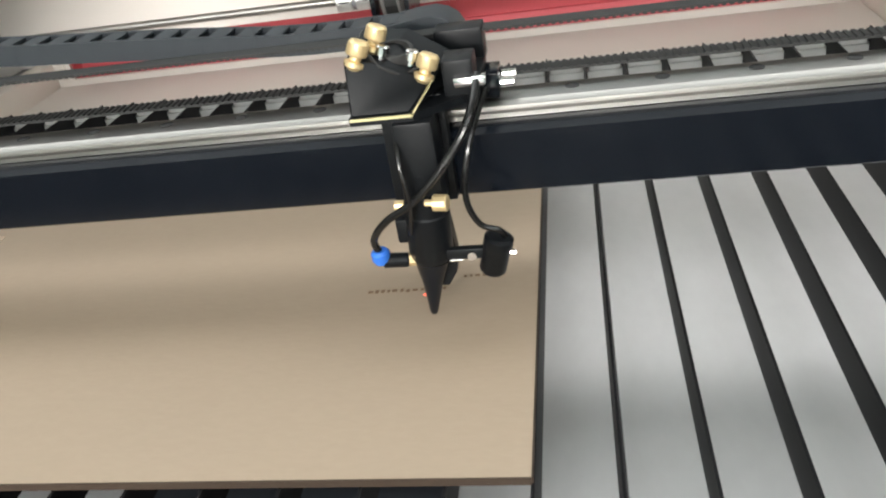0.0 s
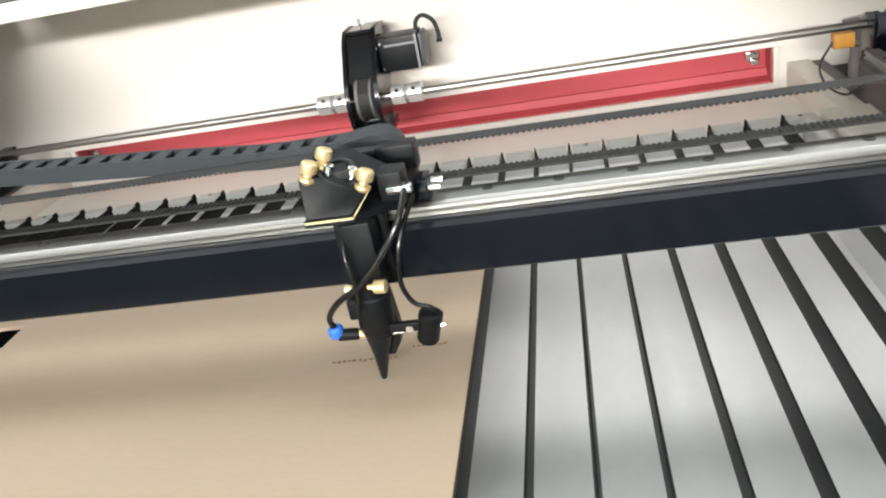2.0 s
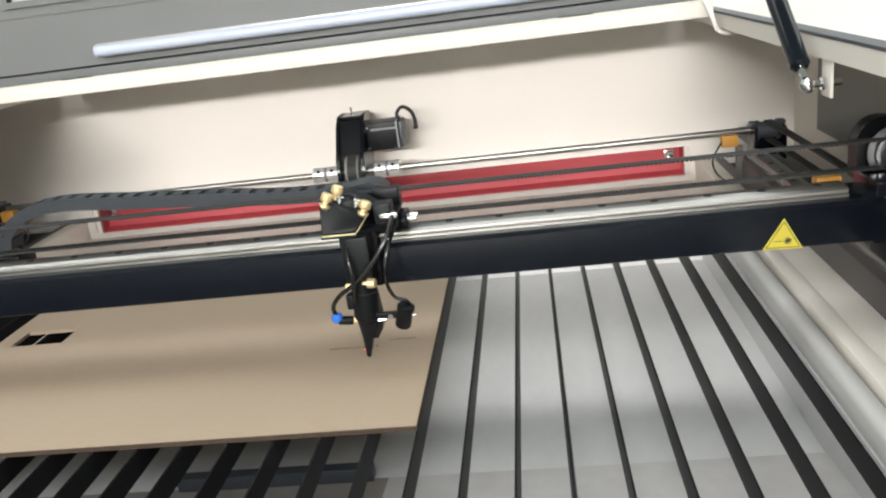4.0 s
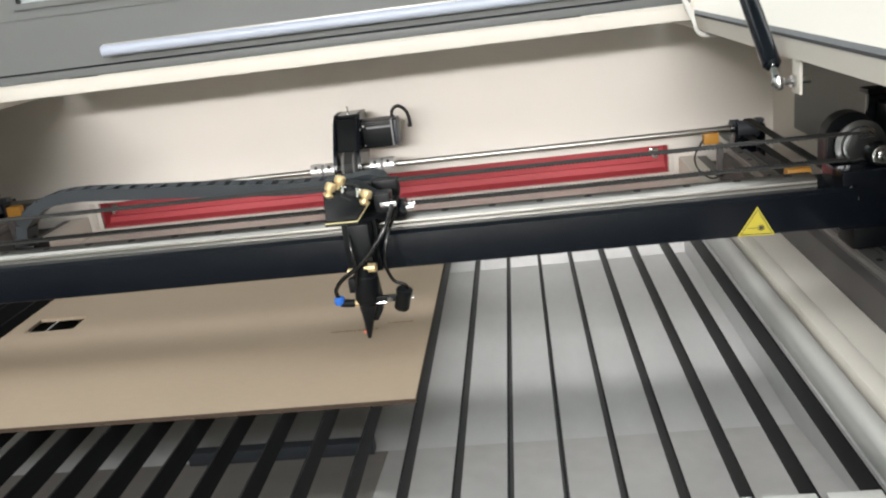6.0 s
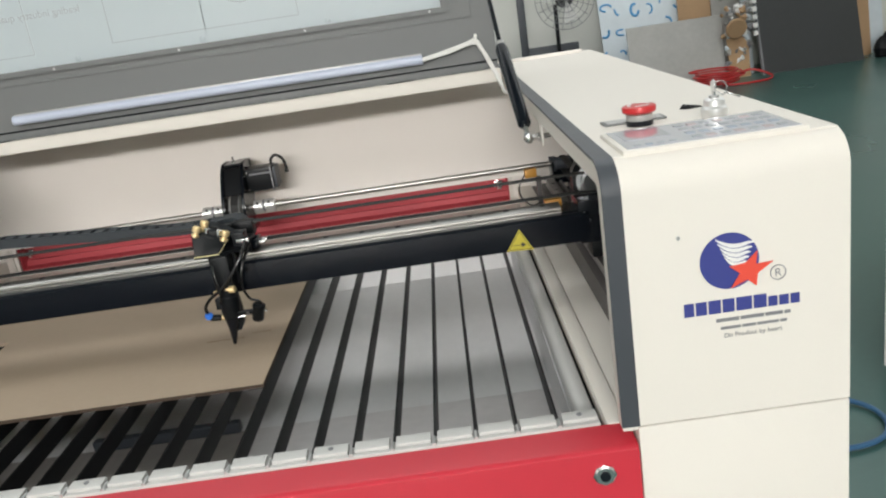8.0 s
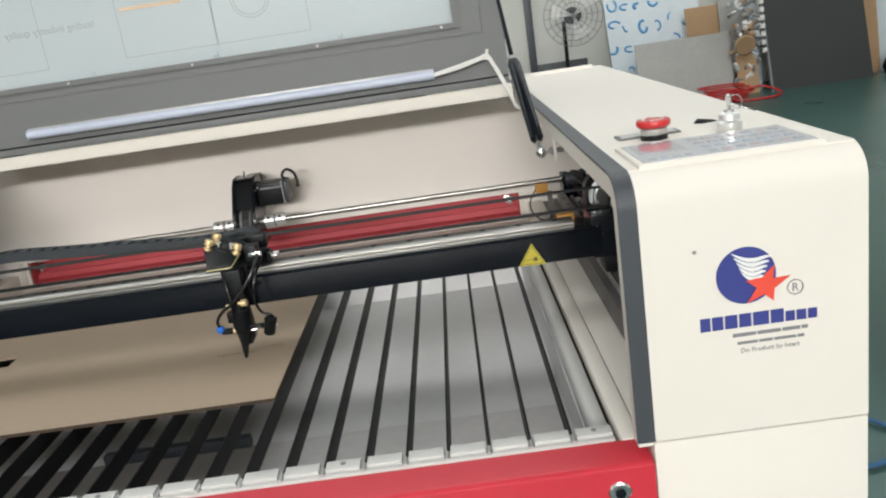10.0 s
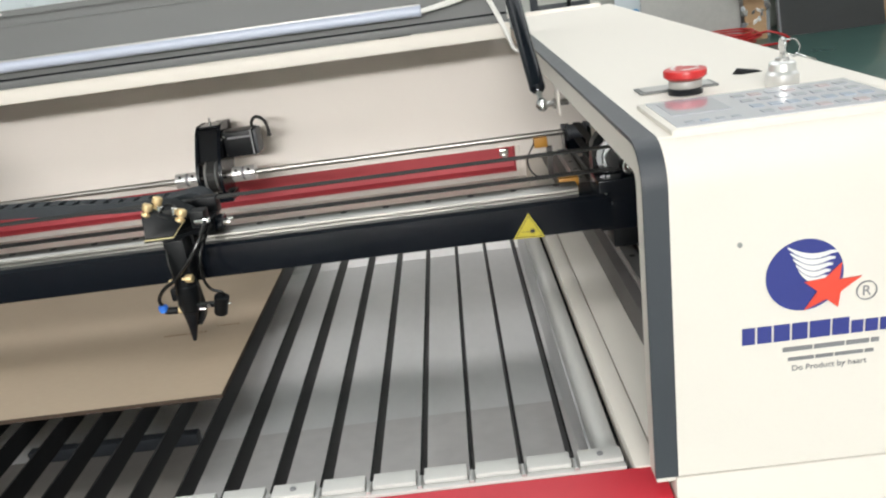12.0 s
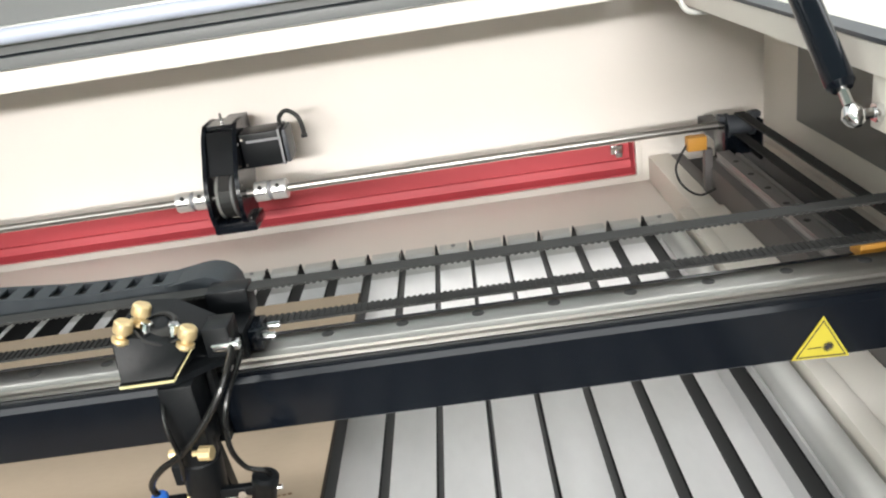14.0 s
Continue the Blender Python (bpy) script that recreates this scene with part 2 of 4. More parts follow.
for s in (1, -1):
    a, b = sorted((s * 0.694, s * 0.738))
    part("side_ledge", box(a, b, -0.018, 0.962, 0.776, 0.798, 0.002), CREAM, body)
    a, b = sorted((s * 0.670, s * 0.6935))
    part("ledge_bead", box(a, b, -0.018, 0.962, 0.776, 0.802, 0.006), CREAM, body)
    # black filler added so that the narrow gap reads as dark
    a, b = sorted((s * 0.664, s * 0.694))
    part("gap_filler", box(a, b, -0.016, 0.962, 0.655, 0.7755), MATT, body)
    a, b = sorted((s * 0.640, s * 0.6639))
    part("tray_wall", box(a, b, 0.0, 0.94, 0.655, 0.769), TRAY, body)
    a, b = sorted((s * 0.700, s * 0.738))
    part("rear_corner", box(a, b, 0.962, 1.255, 0.735, 0.792, 0.004), CREAM, body)
    a, b = sorted((s * 0.678, s * 0.689))
    part("upright_strip", box(a, b, 1.2495, 1.2545, 0.759, 0.821, 0.001), CREAM, body)
    a, b = sorted((s * 0.738, s * 0.760))
    part("side_channel", box(a, b, -0.03, 1.25, 0.70, 0.789, 0.002), TAUPE, body)
    a, b = sorted((s * 0.760, s * 0.905))
    part("channel_floor", box(a, b, -0.03, 1.25, 0.70, 0.775), MATT, body)
    a, b = sorted((s * 0.8625, s * 0.9045))
    part("inner_floor", box(a, b, -0.03, 1.25, 0.7755, 0.790, 0.002), CREAM, body)
deck = part("rear_deck", box(-0.668, 0.668, 0.902, 1.29, 1.112, 1.137, 0.003), CREAM, body)
part("deck_seam", box(-0.667, 0.667, 0.9, 0.903, 1.1365, 1.1395), CREAM, deck)
part("tray", extrude_x([(0.290, 0.694), (0.900, 0.694), (0.937, 0.766), (0.937, 0.756), (0.905, 0.686), (0.290, 0.686)], -0.640, 0.640), TRAY, body, "pale sheet metal tray below the slats")
# two darker copies of the tray sheet; the slope's shade is in their colour
TRAYDIM = material("dimmed_tray_sheet", (0.62, 0.595, 0.585), 0.5, scale=40, grain=0.2, spread=0.40, bump=0.05, blotch=5)
TRAYSHADE = material("shaded_tray_sheet", (0.29, 0.262, 0.240), 0.5, scale=40, grain=0.2, spread=0.40, bump=0.05, blotch=5)
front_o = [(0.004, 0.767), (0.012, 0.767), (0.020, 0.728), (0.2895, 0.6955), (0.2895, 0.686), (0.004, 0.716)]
part("tray_front", extrude_x(front_o, 0.1605, 0.640), TRAYDIM, body, "sloping tray front, toned down for shade")
# left part painted darker still for the shade under the slats
part("tray_front", extrude_x(front_o, -0.640, 0.160), TRAYSHADE, body, "sloping tray front, painted darker for shade")
part("tray_rib", box(-0.09, 0.145, 0.281, 0.297, 0.6965, 0.714, 0.002), CHAR, body, "dark cross bar")
part("lower_body", box(-0.694, 0.694, -0.014, 1.28, 0.06, 0.655), CREAM, body)
for s in (1, -1):
    for y in (0.08, 1.15):
        part("foot", rod((s * 0.6, y, 0), (s * 0.6, y, 0.062), 0.03, 16, 0.004), RUBBER, body)

front = thing("front_panel", (0, -0.04, 0.2), "glossy red sheet metal front panel with folded top", "front panel")
part("panel_sheet", extrude_x([(-0.0165, 0.799), (-0.058, 0.7965), (-0.0630, 0.7952), (-0.0655, 0.7925), (-0.066, 0.788), (-0.066, 0.12), (-0.0165, 0.12)], -0.696, 0.696), RED, front)
for x in (0.655, -0.655):
    lock = part("lock", lathe((x, -0.066, 0.766), (x, -0.071, 0.766), [(0, 0.0135), (0.6, 0.0135), (1, 0.011)], 8), CHROME, front, "chrome quarter-turn lock")
    part("key_slot", rod((x, -0.071, 0.766), (x, -0.0725, 0.766), 0.006, 12), BLACK, lock)

# ---- knife table ----
table = thing("knife_table", (0, 0.45, 0.76), "knife table of dark metal slats in white strips", "work table")
part("front_strip", box(-0.664, 0.664, -0.014, 0.012, 0.768, 0.7985, 0.0015), WHITE, table)
part("front_edge", box(-0.664, 0.664, -0.0155, -0.008, 0.768, 0.8020, 0.001), WHITE, table)
part("back_strip", box(-0.664, 0.664, 0.938, 0.961, 0.740, 0.783, 0.0015), WHITE, table)
for s in (1, -1):
    o = [(s * 0.642, 0.770), (s * 0.642, 0.790), (s * 0.6435, 0.7945), (s * 0.647, 0.7975), (s * 0.652, 0.7990), (s * 0.658, 0.7985), (s * 0.662, 0.7965), (s * 0.664, 0.792), (s * 0.664, 0.770)]
    part("side_strip", extrude_y(o, 0.0125, 0.938), WHITE, table)
slat_mesh = to_mesh("slat", extrude_y([(-0.0010, 0.8), (0.0010, 0.8), (0.0026, 0.788), (0.0026, 0.775), (-0.0026, 0.775), (-0.0026, 0.788)], 0.004, 0.937), SLAT)
tip_mesh = to_mesh("slat_tip", extrude_y([(-0.0009, 0.803), (0.0009, 0.803), (0.0034, 0.786), (-0.0034, 0.786)], 0.9375, 0.948), SLAT)
gap_mesh = to_mesh("slot_block", box(-0.0460, -0.0040, -0.0075, 0.0125, 0.7990, 0.8060, 0.001), WHITE)
rear_mesh = to_mesh("rear_block", box(-0.0455, -0.0045, 0.939, 0.960, 0.7835, 0.7965, 0.0015), WHITE)
pin_mesh = to_mesh("pin", rod((0, -0.0145, 0.8025), (0, 0.003, 0.8025), 0.0028, 10, 0.0006), DULL)
for name, mesh, count, x0 in (("slat", slat_mesh, 26, 0.617), ("slat_tip", tip_mesh, 26, 0.617), ("slot_block", gap_mesh, 27, 0.667), ("rear_block", rear_mesh, 27, 0.667), ("pin", pin_mesh, 26, 0.617)):
    for i in range(count):
        ob = new(name, mesh)
        ob.parent = table
        ob.matrix_parent_inverse = Matrix.Translation(-table.location)
        ob.location.x = x0 - 0.05 * i
for x in (0.642, 0.342, 0.042, -0.258, -0.558):
    part("screw", rod((x, 0.002, 0.8060), (x, 0.002, 0.8080), 0.0032, 10, 0.0006), GREYPRINT, table)
    part("screw", rod((x, 0.950, 0.7965), (x, 0.950, 0.7985), 0.0032, 10, 0.0006), GREYPRINT, table)

# ---- fibreboard ----
sheet = thing("fibreboard_sheet", (-0.1, 0.5, 0.8), "tan fibreboard sheet with a cutout and small engraving", "board")
part("sheet", panel_with_hole("z", 0.8005, 0.8055, -0.44, 0.2165, 0.215, 0.815, -0.412, -0.333, 0.503, 0.552), MDF, sheet)
part("cut_edge", box(-0.44, 0.2165, 0.2136, 0.2149, 0.8003, 0.8054), MDFEDGE, sheet, "dark laser-cut edge")
part("cut_edge", box(0.2166, 0.2176, 0.215, 0.815, 0.8003, 0.8054), MDFEDGE, sheet, "dark laser-cut edge")
# unreadable engraving: short burnt strokes in two lines
strokes = bmesh.new()
for x0, x1, y, h in ((0.083, 0.143, 0.4075, 0.0045), (0.158, 0.192, 0.4240, 0.0030)):
    x = x0
    while x < x1:
        w = random.uniform(0.0018, 0.0042)
        box(x, x + w, y + random.uniform(-0.001, 0.0005), y + h * random.uniform(0.45, 1.0), 0.8056, 0.8059, bm=strokes)
        x += w + random.uniform(0.0012, 0.0028)
part("engraving", strokes, BURN, sheet, "burnt engraved marks")
spot_mat = bpy.data.materials.new("pointer_spot")
spot_mat.use_nodes = True
spot_mat.node_tree.nodes["Principled BSDF"].inputs["Base Color"].default_value = (0.8, 0.1, 0.06, 1)
spot_mat.node_tree.nodes["Principled BSDF"].inputs["Emission Color"].default_value = (1, 0.12, 0.07, 1)
spot_mat.node_tree.nodes["Principled BSDF"].inputs["Emission Strength"].default_value = 2.2
part("pointer_spot", extrude_z([(0.131 + 0.0024 * math.cos(2 * math.pi * k / 12), 0.402 + 0.0018 * math.sin(2 * math.pi * k / 12)) for k in range(12)], 0.8057, 0.8060), spot_mat, sheet, "red pointer light spot")

# ---- gantry ----
gantry = thing("gantry", (0, 0.42, 0.89), "black gantry beam with a bright steel guide rail", "gantry")
beam = part("beam", extrude_x([(0.3975, 0.892), (0.396, 0.8935), (0.396, 0.9365), (0.399, 0.9405), (0.405, 0.9415), (0.466, 0.9415), (0.466, 0.892)], -0.742, 0.742), BLACK, gantry)
part("guide_rail", extrude_x([(0.4090, 0.942), (0.4090, 0.9452), (0.4118, 0.9462), (0.4118, 0.9474), (0.4096, 0.9484), (0.4098, 0.9500), (0.4132, 0.9524), (0.4146, 0.953), (0.4385, 0.953), (0.4395, 0.9502), (0.4350, 0.9488), (0.4350, 0.9462), (0.4395, 0.9448), (0.4395, 0.942)], -0.70, 0.70), STEEL, gantry, "bright ground steel guide rail")
hole_mesh = to_mesh("bolt_hole", lathe((0, 0.428, 0.9531), (0, 0.428, 0.9537), [(0, 0.0050), (0.5, 0.0050), (0.6, 0.0030), (1, 0.0028)], 14), INK)
for k in range(23):
    ob = new("bolt_hole", hole_mesh)
    ob.parent = gantry
    ob.matrix_parent_inverse = Matrix.Translation(-gantry.location)
    ob.location.x = 0.312 + 0.06 * (k - 16)


def belt_strand(x0, x1, y0, y1, z, teeth):
    """A toothed belt strand along x, teeth below (1) or above (-1)."""
    bm = box(x0, x1, y0, y1, z - 0.0008, z + 0.0008)
    n = int((x1 - x0) / 0.005)
    for i in range(n):
        x = x0 + 0.005 * (i + 0.25)
        if teeth > 0:
            box(x, x + 0.0026, y0, y1, z - 0.0018, z - 0.0008, bm=bm)
        else:
            box(x, x + 0.0026, y0, y1, z + 0.0008, z + 0.0018, bm=bm)
    return bm


part("belt", belt_strand(-0.765, 0.765, 0.441, 0.456, 0.994, 1), RUBBER, gantry, "black toothed belt")
part("belt", belt_strand(-0.765, 0.765, 0.441, 0.456, 0.961, -1), RUBBER, gantry, "black toothed belt")
for s in (1, -1):
    a, b = sorted((s * 0.726, s * 0.885))
    plate = part("end_plate", box(a, b, 0.402, 0.470, 0.886, 0.958, 0.003), BLACK, gantry)
    for dx, dz in ((0.742, 0.926), (0.735, 0.938), (0.85, 0.945), (0.865, 0.94)):
        part("screw", rod((s * dx, 0.402, dz), (s * dx, 0.3985, dz), 0.0032, 10, 0.0008), CHROME, plate)
    arch_o = [(s * 0.7335, 0.940), (s * 0.7335, 0.980)] + [(s * (0.7655 - 0.032 * math.cos(q)), 0.980 + 0.032 * math.sin(q)) for q in (math.pi * k / 12 for k in range(1, 12))] + [(s * 0.7975, 0.980), (s * 0.7975, 0.940)]
    part("pulley_cover", extrude_y(arch_o, 0.4825, 0.506), MATT, gantry, "black arched pulley cover")
    part("cover_leg", box(*sorted((s * 0.732, s * 0.785)), 0.470, 0.482, 0.93, 0.985, 0.002), MATT, gantry)
    pul = part("pulley", lathe((s * 0.765, 0.461, 0.977), (s * 0.765, 0.444, 0.977), [(0, 0.022), (0.3, 0.022), (0.32, 0.0295), (0.48, 0.0300), (0.52, 0.0265), (0.56, 0.0235), (0.85, 0.0225), (0.9, 0.0190), (1, 0.0175)], 36), PULLEY, gantry, "bright steel belt pulley")
    part("hub", lathe((s * 0.773, 0.442, 0.972), (s * 0.774, 0.412, 0.972), [(0, 0.0085), (0.45, 0.0085), (0.5, 0.0135), (0.95, 0.0135), (1, 0.0125)], 26), MATT, pul)
    part("hub_ring", lathe((s * 0.774, 0.4118, 0.972), (s * 0.774, 0.4100, 0.972), [(0, 0.0120), (0.6, 0.0120), (1, 0.0105), (1, 0.0085), (0.4, 0.0080)], 26), CHROME, pul, "bright bearing ring")
    part("hub_bore", lathe((s * 0.774, 0.4116, 0.972), (s * 0.774, 0.4090, 0.972), [(0, 0.0055), (0.6, 0.0055), (1, 0.0035)], 16), CHROME, pul)
    part("upper_block", box(*sorted((s * 0.792, s * 0.885)), 0.4025, 0.4245, 0.9582, 0.984, 0.002), BLACK, gantry)
    part("motor_block", box(*sorted((s * 0.795, s * 0.885)), 0.425, 0.485, 0.958, 1.022, 0.003), MATT, gantry)
    fit_ = part("knob", lathe((s * 0.808, 0.425, 0.996), (s * 0.811, 0.398, 0.995), [(0, 0.010), (0.35, 0.0105), (0.4, 0.007), (0.5, 0.007), (0.55, 0.0115), (0.85, 0.0115), (1, 0.008)], 24), BRASS, gantry, "round brass knob")
    part("limit_block", box(*sorted((s * 0.680, s * 0.708)), 0.452, 0.470, 0.942, 0.954, 0.0015), ORANGE, gantry, "orange limit sensor")
    part("carriage", box(*sorted((s * 0.745, s * 0.79)), 0.412, 0.462, 0.856, 0.886, 0.003), MATT, gantry)
    part("back_plate", box(*sorted((s * 0.786, s * 0.8995)), 0.486, 0.496, 0.886, 1.034, 0.002), BLACK, gantry)
    part("plate_foot", box(*sorted((s * 0.786, s * 0.885)), 0.4705, 0.4858, 0.886, 0.956, 0.001), BLACK, gantry)
    for dx, z in ((0.778, 1.034), (0.790, 1.044)):
        part("clip", box(*sorted((s * dx, s * (dx + 0.026))), 0.470, 0.496, z, z + 0.006, 0.0015), MATT, gantry)
    for dx in (0.800, 0.810, 0.832, 0.843):
        part("peg", rod((s * dx, 0.4015, 0.957), (s * dx, 0.3990, 0.964), 0.0017, 8, 0.0005), CHROME, gantry)

# warning label on the beam
label = part("warning_label", extrude_y([(0.6035, 0.8930), (0.6475, 0.8915), (0.6270, 0.9285)], 0.3950, 0.3958), YELLOW, gantry, "yellow triangular laser warning label")
cx, cz = 0.626, 0.9045


def tri(k):
    return [(cx + (x - cx) * k, cz + (z - cz) * k) for x, z in ((0.6035, 0.8930), (0.6475, 0.8915), (0.6270, 0.9285))]


line = bmesh.new()
o, i_ = tri(0.86), tri(0.80)
for k in range(3):
    a, b, c, d = o[k], o[(k + 1) % 3], i_[(k + 1) % 3], i_[k]
    extrude_y([a, b, c, d], 0.3944, 0.3949, bm=line)
part("label_border", line, INK, label)
star = bmesh.new()
for k in range(8):
    an = math.pi * k / 8
    dx, dz = 0.0042 * math.cos(an), 0.0042 * math.sin(an)
    nx, nz = -math.sin(an) * 0.0003, math.cos(an) * 0.0003
    extrude_y([(0.631 + dx + nx, 0.902 + dz + nz), (0.631 + dx - nx, 0.902 + dz - nz), (0.631 - dx - nx, 0.902 - dz - nz), (0.631 - dx + nx, 0.902 - dz + nz)], 0.3944, 0.3949, bm=star)
extrude_y([(0.631 + 0.002 * math.cos(2 * math.pi * k / 12), 0.902 + 0.002 * math.sin(2 * math.pi * k / 12)) for k in range(12)], 0.3943, 0.3949, bm=star)
box(0.6155, 0.6265, 0.3944, 0.3949, 0.9017, 0.9023, bm=star)
part("label_symbol", star, INK, label)

# ---- laser head ----
CHAINPL = material("chain_plastic", (0.022, 0.028, 0.034), 0.5, scale=200, grain=0.2, bump=0.05)
PALEYEL = material("pale_yellow_edge", (0.62, 0.55, 0.30), 0.5, scale=200, bump=0.0)
HX = 0.134
LX = HX + 0.009
head = thing("laser_head", (HX, 0.37, 0.82), "black laser head with brass screws, hoses and nozzle", "laser head")
H = lambda x, y, z: (HX + x, y, z)
L = lambda x, y, z: (LX + x, y, z)
part("slider", box(HX - 0.022, HX + 0.060, 0.405, 0.447, 0.9535, 0.976, 0.002), MATT, head)
part("slider_end", box(HX + 0.060, HX + 0.070, 0.412, 0.440, 0.955, 0.972, 0.0015), BLACK, head)
for y in (0.417, 0.434):
    part("slider_screw", rod(H(0.070, y, 0.964), H(0.081, y, 0.964), 0.003, 10, 0.0008), CHROME, head)
part("belt_clamp", box(HX + 0.026, HX + 0.060, 0.438, 0.460, 0.972, 0.997, 0.002), MATT, head)
part("front_plate", box(HX - 0.008, HX + 0.036, 0.384, 0.3955, 0.895, 0.972, 0.0015), MATT, head)
part("base_plate", extrude_z([(HX - 0.020, 0.355), (HX + 0.021, 0.355), (HX + 0.052, 0.378), (HX + 0.052, 0.430), (HX - 0.020, 0.430)], 0.9665, 0.9715), MATT, head)
part("edge_strip", box(HX - 0.019, HX + 0.020, 0.3535, 0.3548, 0.9698, 0.9715), PALEYEL, head, "pale yellow edge line")
edge2 = bmesh.new()
quads(edge2, [[H(0.020, 0.3535, 0.969), H(0.020, 0.3555, 0.9715), H(0.022, 0.3555, 0.9715)], [H(0.033, 0.366, 0.985), H(0.033, 0.368, 0.987), H(0.0345, 0.368, 0.987)]])
part("edge_strip", edge2, PALEYEL, head, "pale yellow edge line")
mount = bmesh.new()
quads(mount, [[H(-0.019, 0.357, 0.9715), H(0.019, 0.357, 0.9715), H(0.032, 0.371, 0.986), H(0.006, 0.364, 1.001), H(-0.017, 0.359, 1.007)],
              [H(-0.019, 0.412, 0.9715), H(0.040, 0.412, 0.9715), H(0.044, 0.412, 0.990), H(0.016, 0.412, 1.009), H(-0.015, 0.412, 1.012)]])
bmesh.ops.recalc_face_normals(mount, faces=mount.faces)
bmesh.ops.bevel(mount, geom=list(mount.edges), offset=0.0012, segments=1, affect="EDGES")
holder = part("mirror_mount", mount, MATT, head)
part("mirror_ring", lathe(H(0.010, 0.384, 0.997), H(0.011, 0.382, 1.0055), [(0, 0.0125), (0.7, 0.0125), (1, 0.0112), (1, 0.0090), (0.2, 0.0085)], 26), RUBBER, holder)
for dx, y, z in ((-0.013, 0.363, 1.000), (-0.004, 0.379, 1.004), (0.027, 0.371, 0.985)):
    scr = part("adjusting_screw", lathe(H(dx, y, z), H(dx + 0.007, y + 0.003, z + 0.0170), [(0, 0.0036), (0.10, 0.0056), (0.14, 0.0066), (0.30, 0.0066), (0.34, 0.0038), (0.46, 0.0038), (0.50, 0.0062), (0.56, 0.0069), (0.92, 0.0066), (1, 0.0052)], 14), BRASS, holder, "knurled brass adjusting screw")
for dx, y, z in ((0.003, 0.372, 1.001), (0.020, 0.376, 0.995)):
    part("hex_screw", lathe(H(dx, y, z), H(dx + 0.003, y + 0.001, z + 0.0095), [(0, 0.0028), (0.35, 0.0028), (0.38, 0.0044), (0.92, 0.0044), (1, 0.0036)], 10), CHROME, holder, "bright cap screw")
part("wire", tube([H(-0.003, 0.370, 1.006), H(0.004, 0.364, 1.000), H(0.016, 0.368, 0.993), H(0.026, 0.374, 0.994)], 0.0012, 6), RUBBER, holder)
bracket_o = [(HX - 0.014, 0.968), (HX - 0.014, 0.997), (HX + 0.012, 1.001), (HX + 0.022, 1.0015), (HX + 0.031, 0.999), (HX + 0.038, 0.994), (HX + 0.042, 0.987), (HX + 0.044, 0.968)]
part("chain_bracket", extrude_y(bracket_o, 0.462, 0.498), CHAINPL, head)
part("bracket_foot", box(HX + 0.0, HX + 0.052, 0.4615, 0.47, 0.960, 0.985, 0.002), MATT, head)
part("fixing_bar", box(HX + 0.046, HX + 0.066, 0.372, 0.380, 0.979, 0.985, 0.001), CHROME, head, "small bright fixing bar")
part("clamp", box(HX + 0.038, HX + 0.058, 0.380, 0.405, 0.962, 0.994, 0.002), MATT, head)
for dx, z in ((0.002, 0.962), (0.0, 0.884), (-0.001, 0.876)):
    part("screw", rod(H(dx, 0.382, z), H(dx, 0.376, z), 0.0028, 10, 0.0006), CHROME, head)
part("column", box(LX - 0.003, LX + 0.023, 0.352, 0.3828, 0.905, 0.9663, 0.003), MATT, head)
part("lens_tube", lathe(L(0.010, 0.364, 0.930), L(0.006, 0.365, 0.862), [(0, 0.0125), (0.2, 0.0125), (0.22, 0.0145), (0.45, 0.0145), (0.47, 0.0155), (0.93, 0.0155), (1, 0.0135)], 20), MATT, head)
part("nozzle", lathe(L(0.006, 0.365, 0.862), L(0.0, 0.366, 0.8135), [(0, 0.0135), (0.12, 0.0115), (0.45, 0.0072), (0.96, 0.0030), (1, 0.0020)], 16), BLACK, head, "black tapered nozzle")
gauge = bmesh.new()
quads(gauge, [[L(0.004 + c, 0.370, z), L(0.004 + c + w, 0.370, z), L(0.004 + c + w, 0.382, z), L(0.004 + c, 0.382, z)] for z, c, w in ((0.8345, 0.004, 0.006), (0.846, 0.003, 0.014), (0.858, 0.002, 0.017), (0.893, 0.0, 0.016), (0.905, 0.0, 0.014))])
bmesh.ops.recalc_face_normals(gauge, faces=gauge.faces)
part("height_gauge", gauge, MATT, head)
part("side_block", box(LX - 0.014, LX - 0.003, 0.358, 0.372, 0.878, 0.896, 0.002), MATT, head)
part("hose", tube([L(0.052, 0.378, 0.985), L(0.046, 0.352, 0.965), L(0.028, 0.345, 0.940), L(0.006, 0.344, 0.917), L(-0.016, 0.347, 0.902), L(-0.0285, 0.352, 0.886), L(-0.0265, 0.354, 0.872)], 0.0026, 10), HOSE, head, "black air hose")
part("hose", tube([L(0.050, 0.376, 0.975), L(0.036, 0.348, 0.950), L(0.014, 0.342, 0.925), L(-0.006, 0.348, 0.908)], 0.0019, 8), HOSE, head)
part("hose", tube([L(0.056, 0.378, 0.975), L(0.044, 0.352, 0.948), L(0.038, 0.350, 0.915), L(0.044, 0.352, 0.893), L(0.056, 0.354, 0.886), L(0.0595, 0.356, 0.880)], 0.0021, 8), HOSE, head)
part("hose", tube([L(-0.004, 0.372, 0.966), L(0.000, 0.345, 0.945), L(0.003, 0.343, 0.915), L(-0.002, 0.349, 0.890)], 0.0017, 8), HOSE, head)
part("elbow", rod(L(-0.026, 0.354, 0.868), L(-0.009, 0.358, 0.865), 0.0052, 12, 0.001), MATT, head)
part("push_ring", lathe(L(-0.0268, 0.354, 0.8665), L(-0.0268, 0.354, 0.8765), [(0, 0.0050), (0.3, 0.0066), (0.8, 0.0066), (1, 0.0050)], 16), BLUE, head, "blue push-in hose ring")
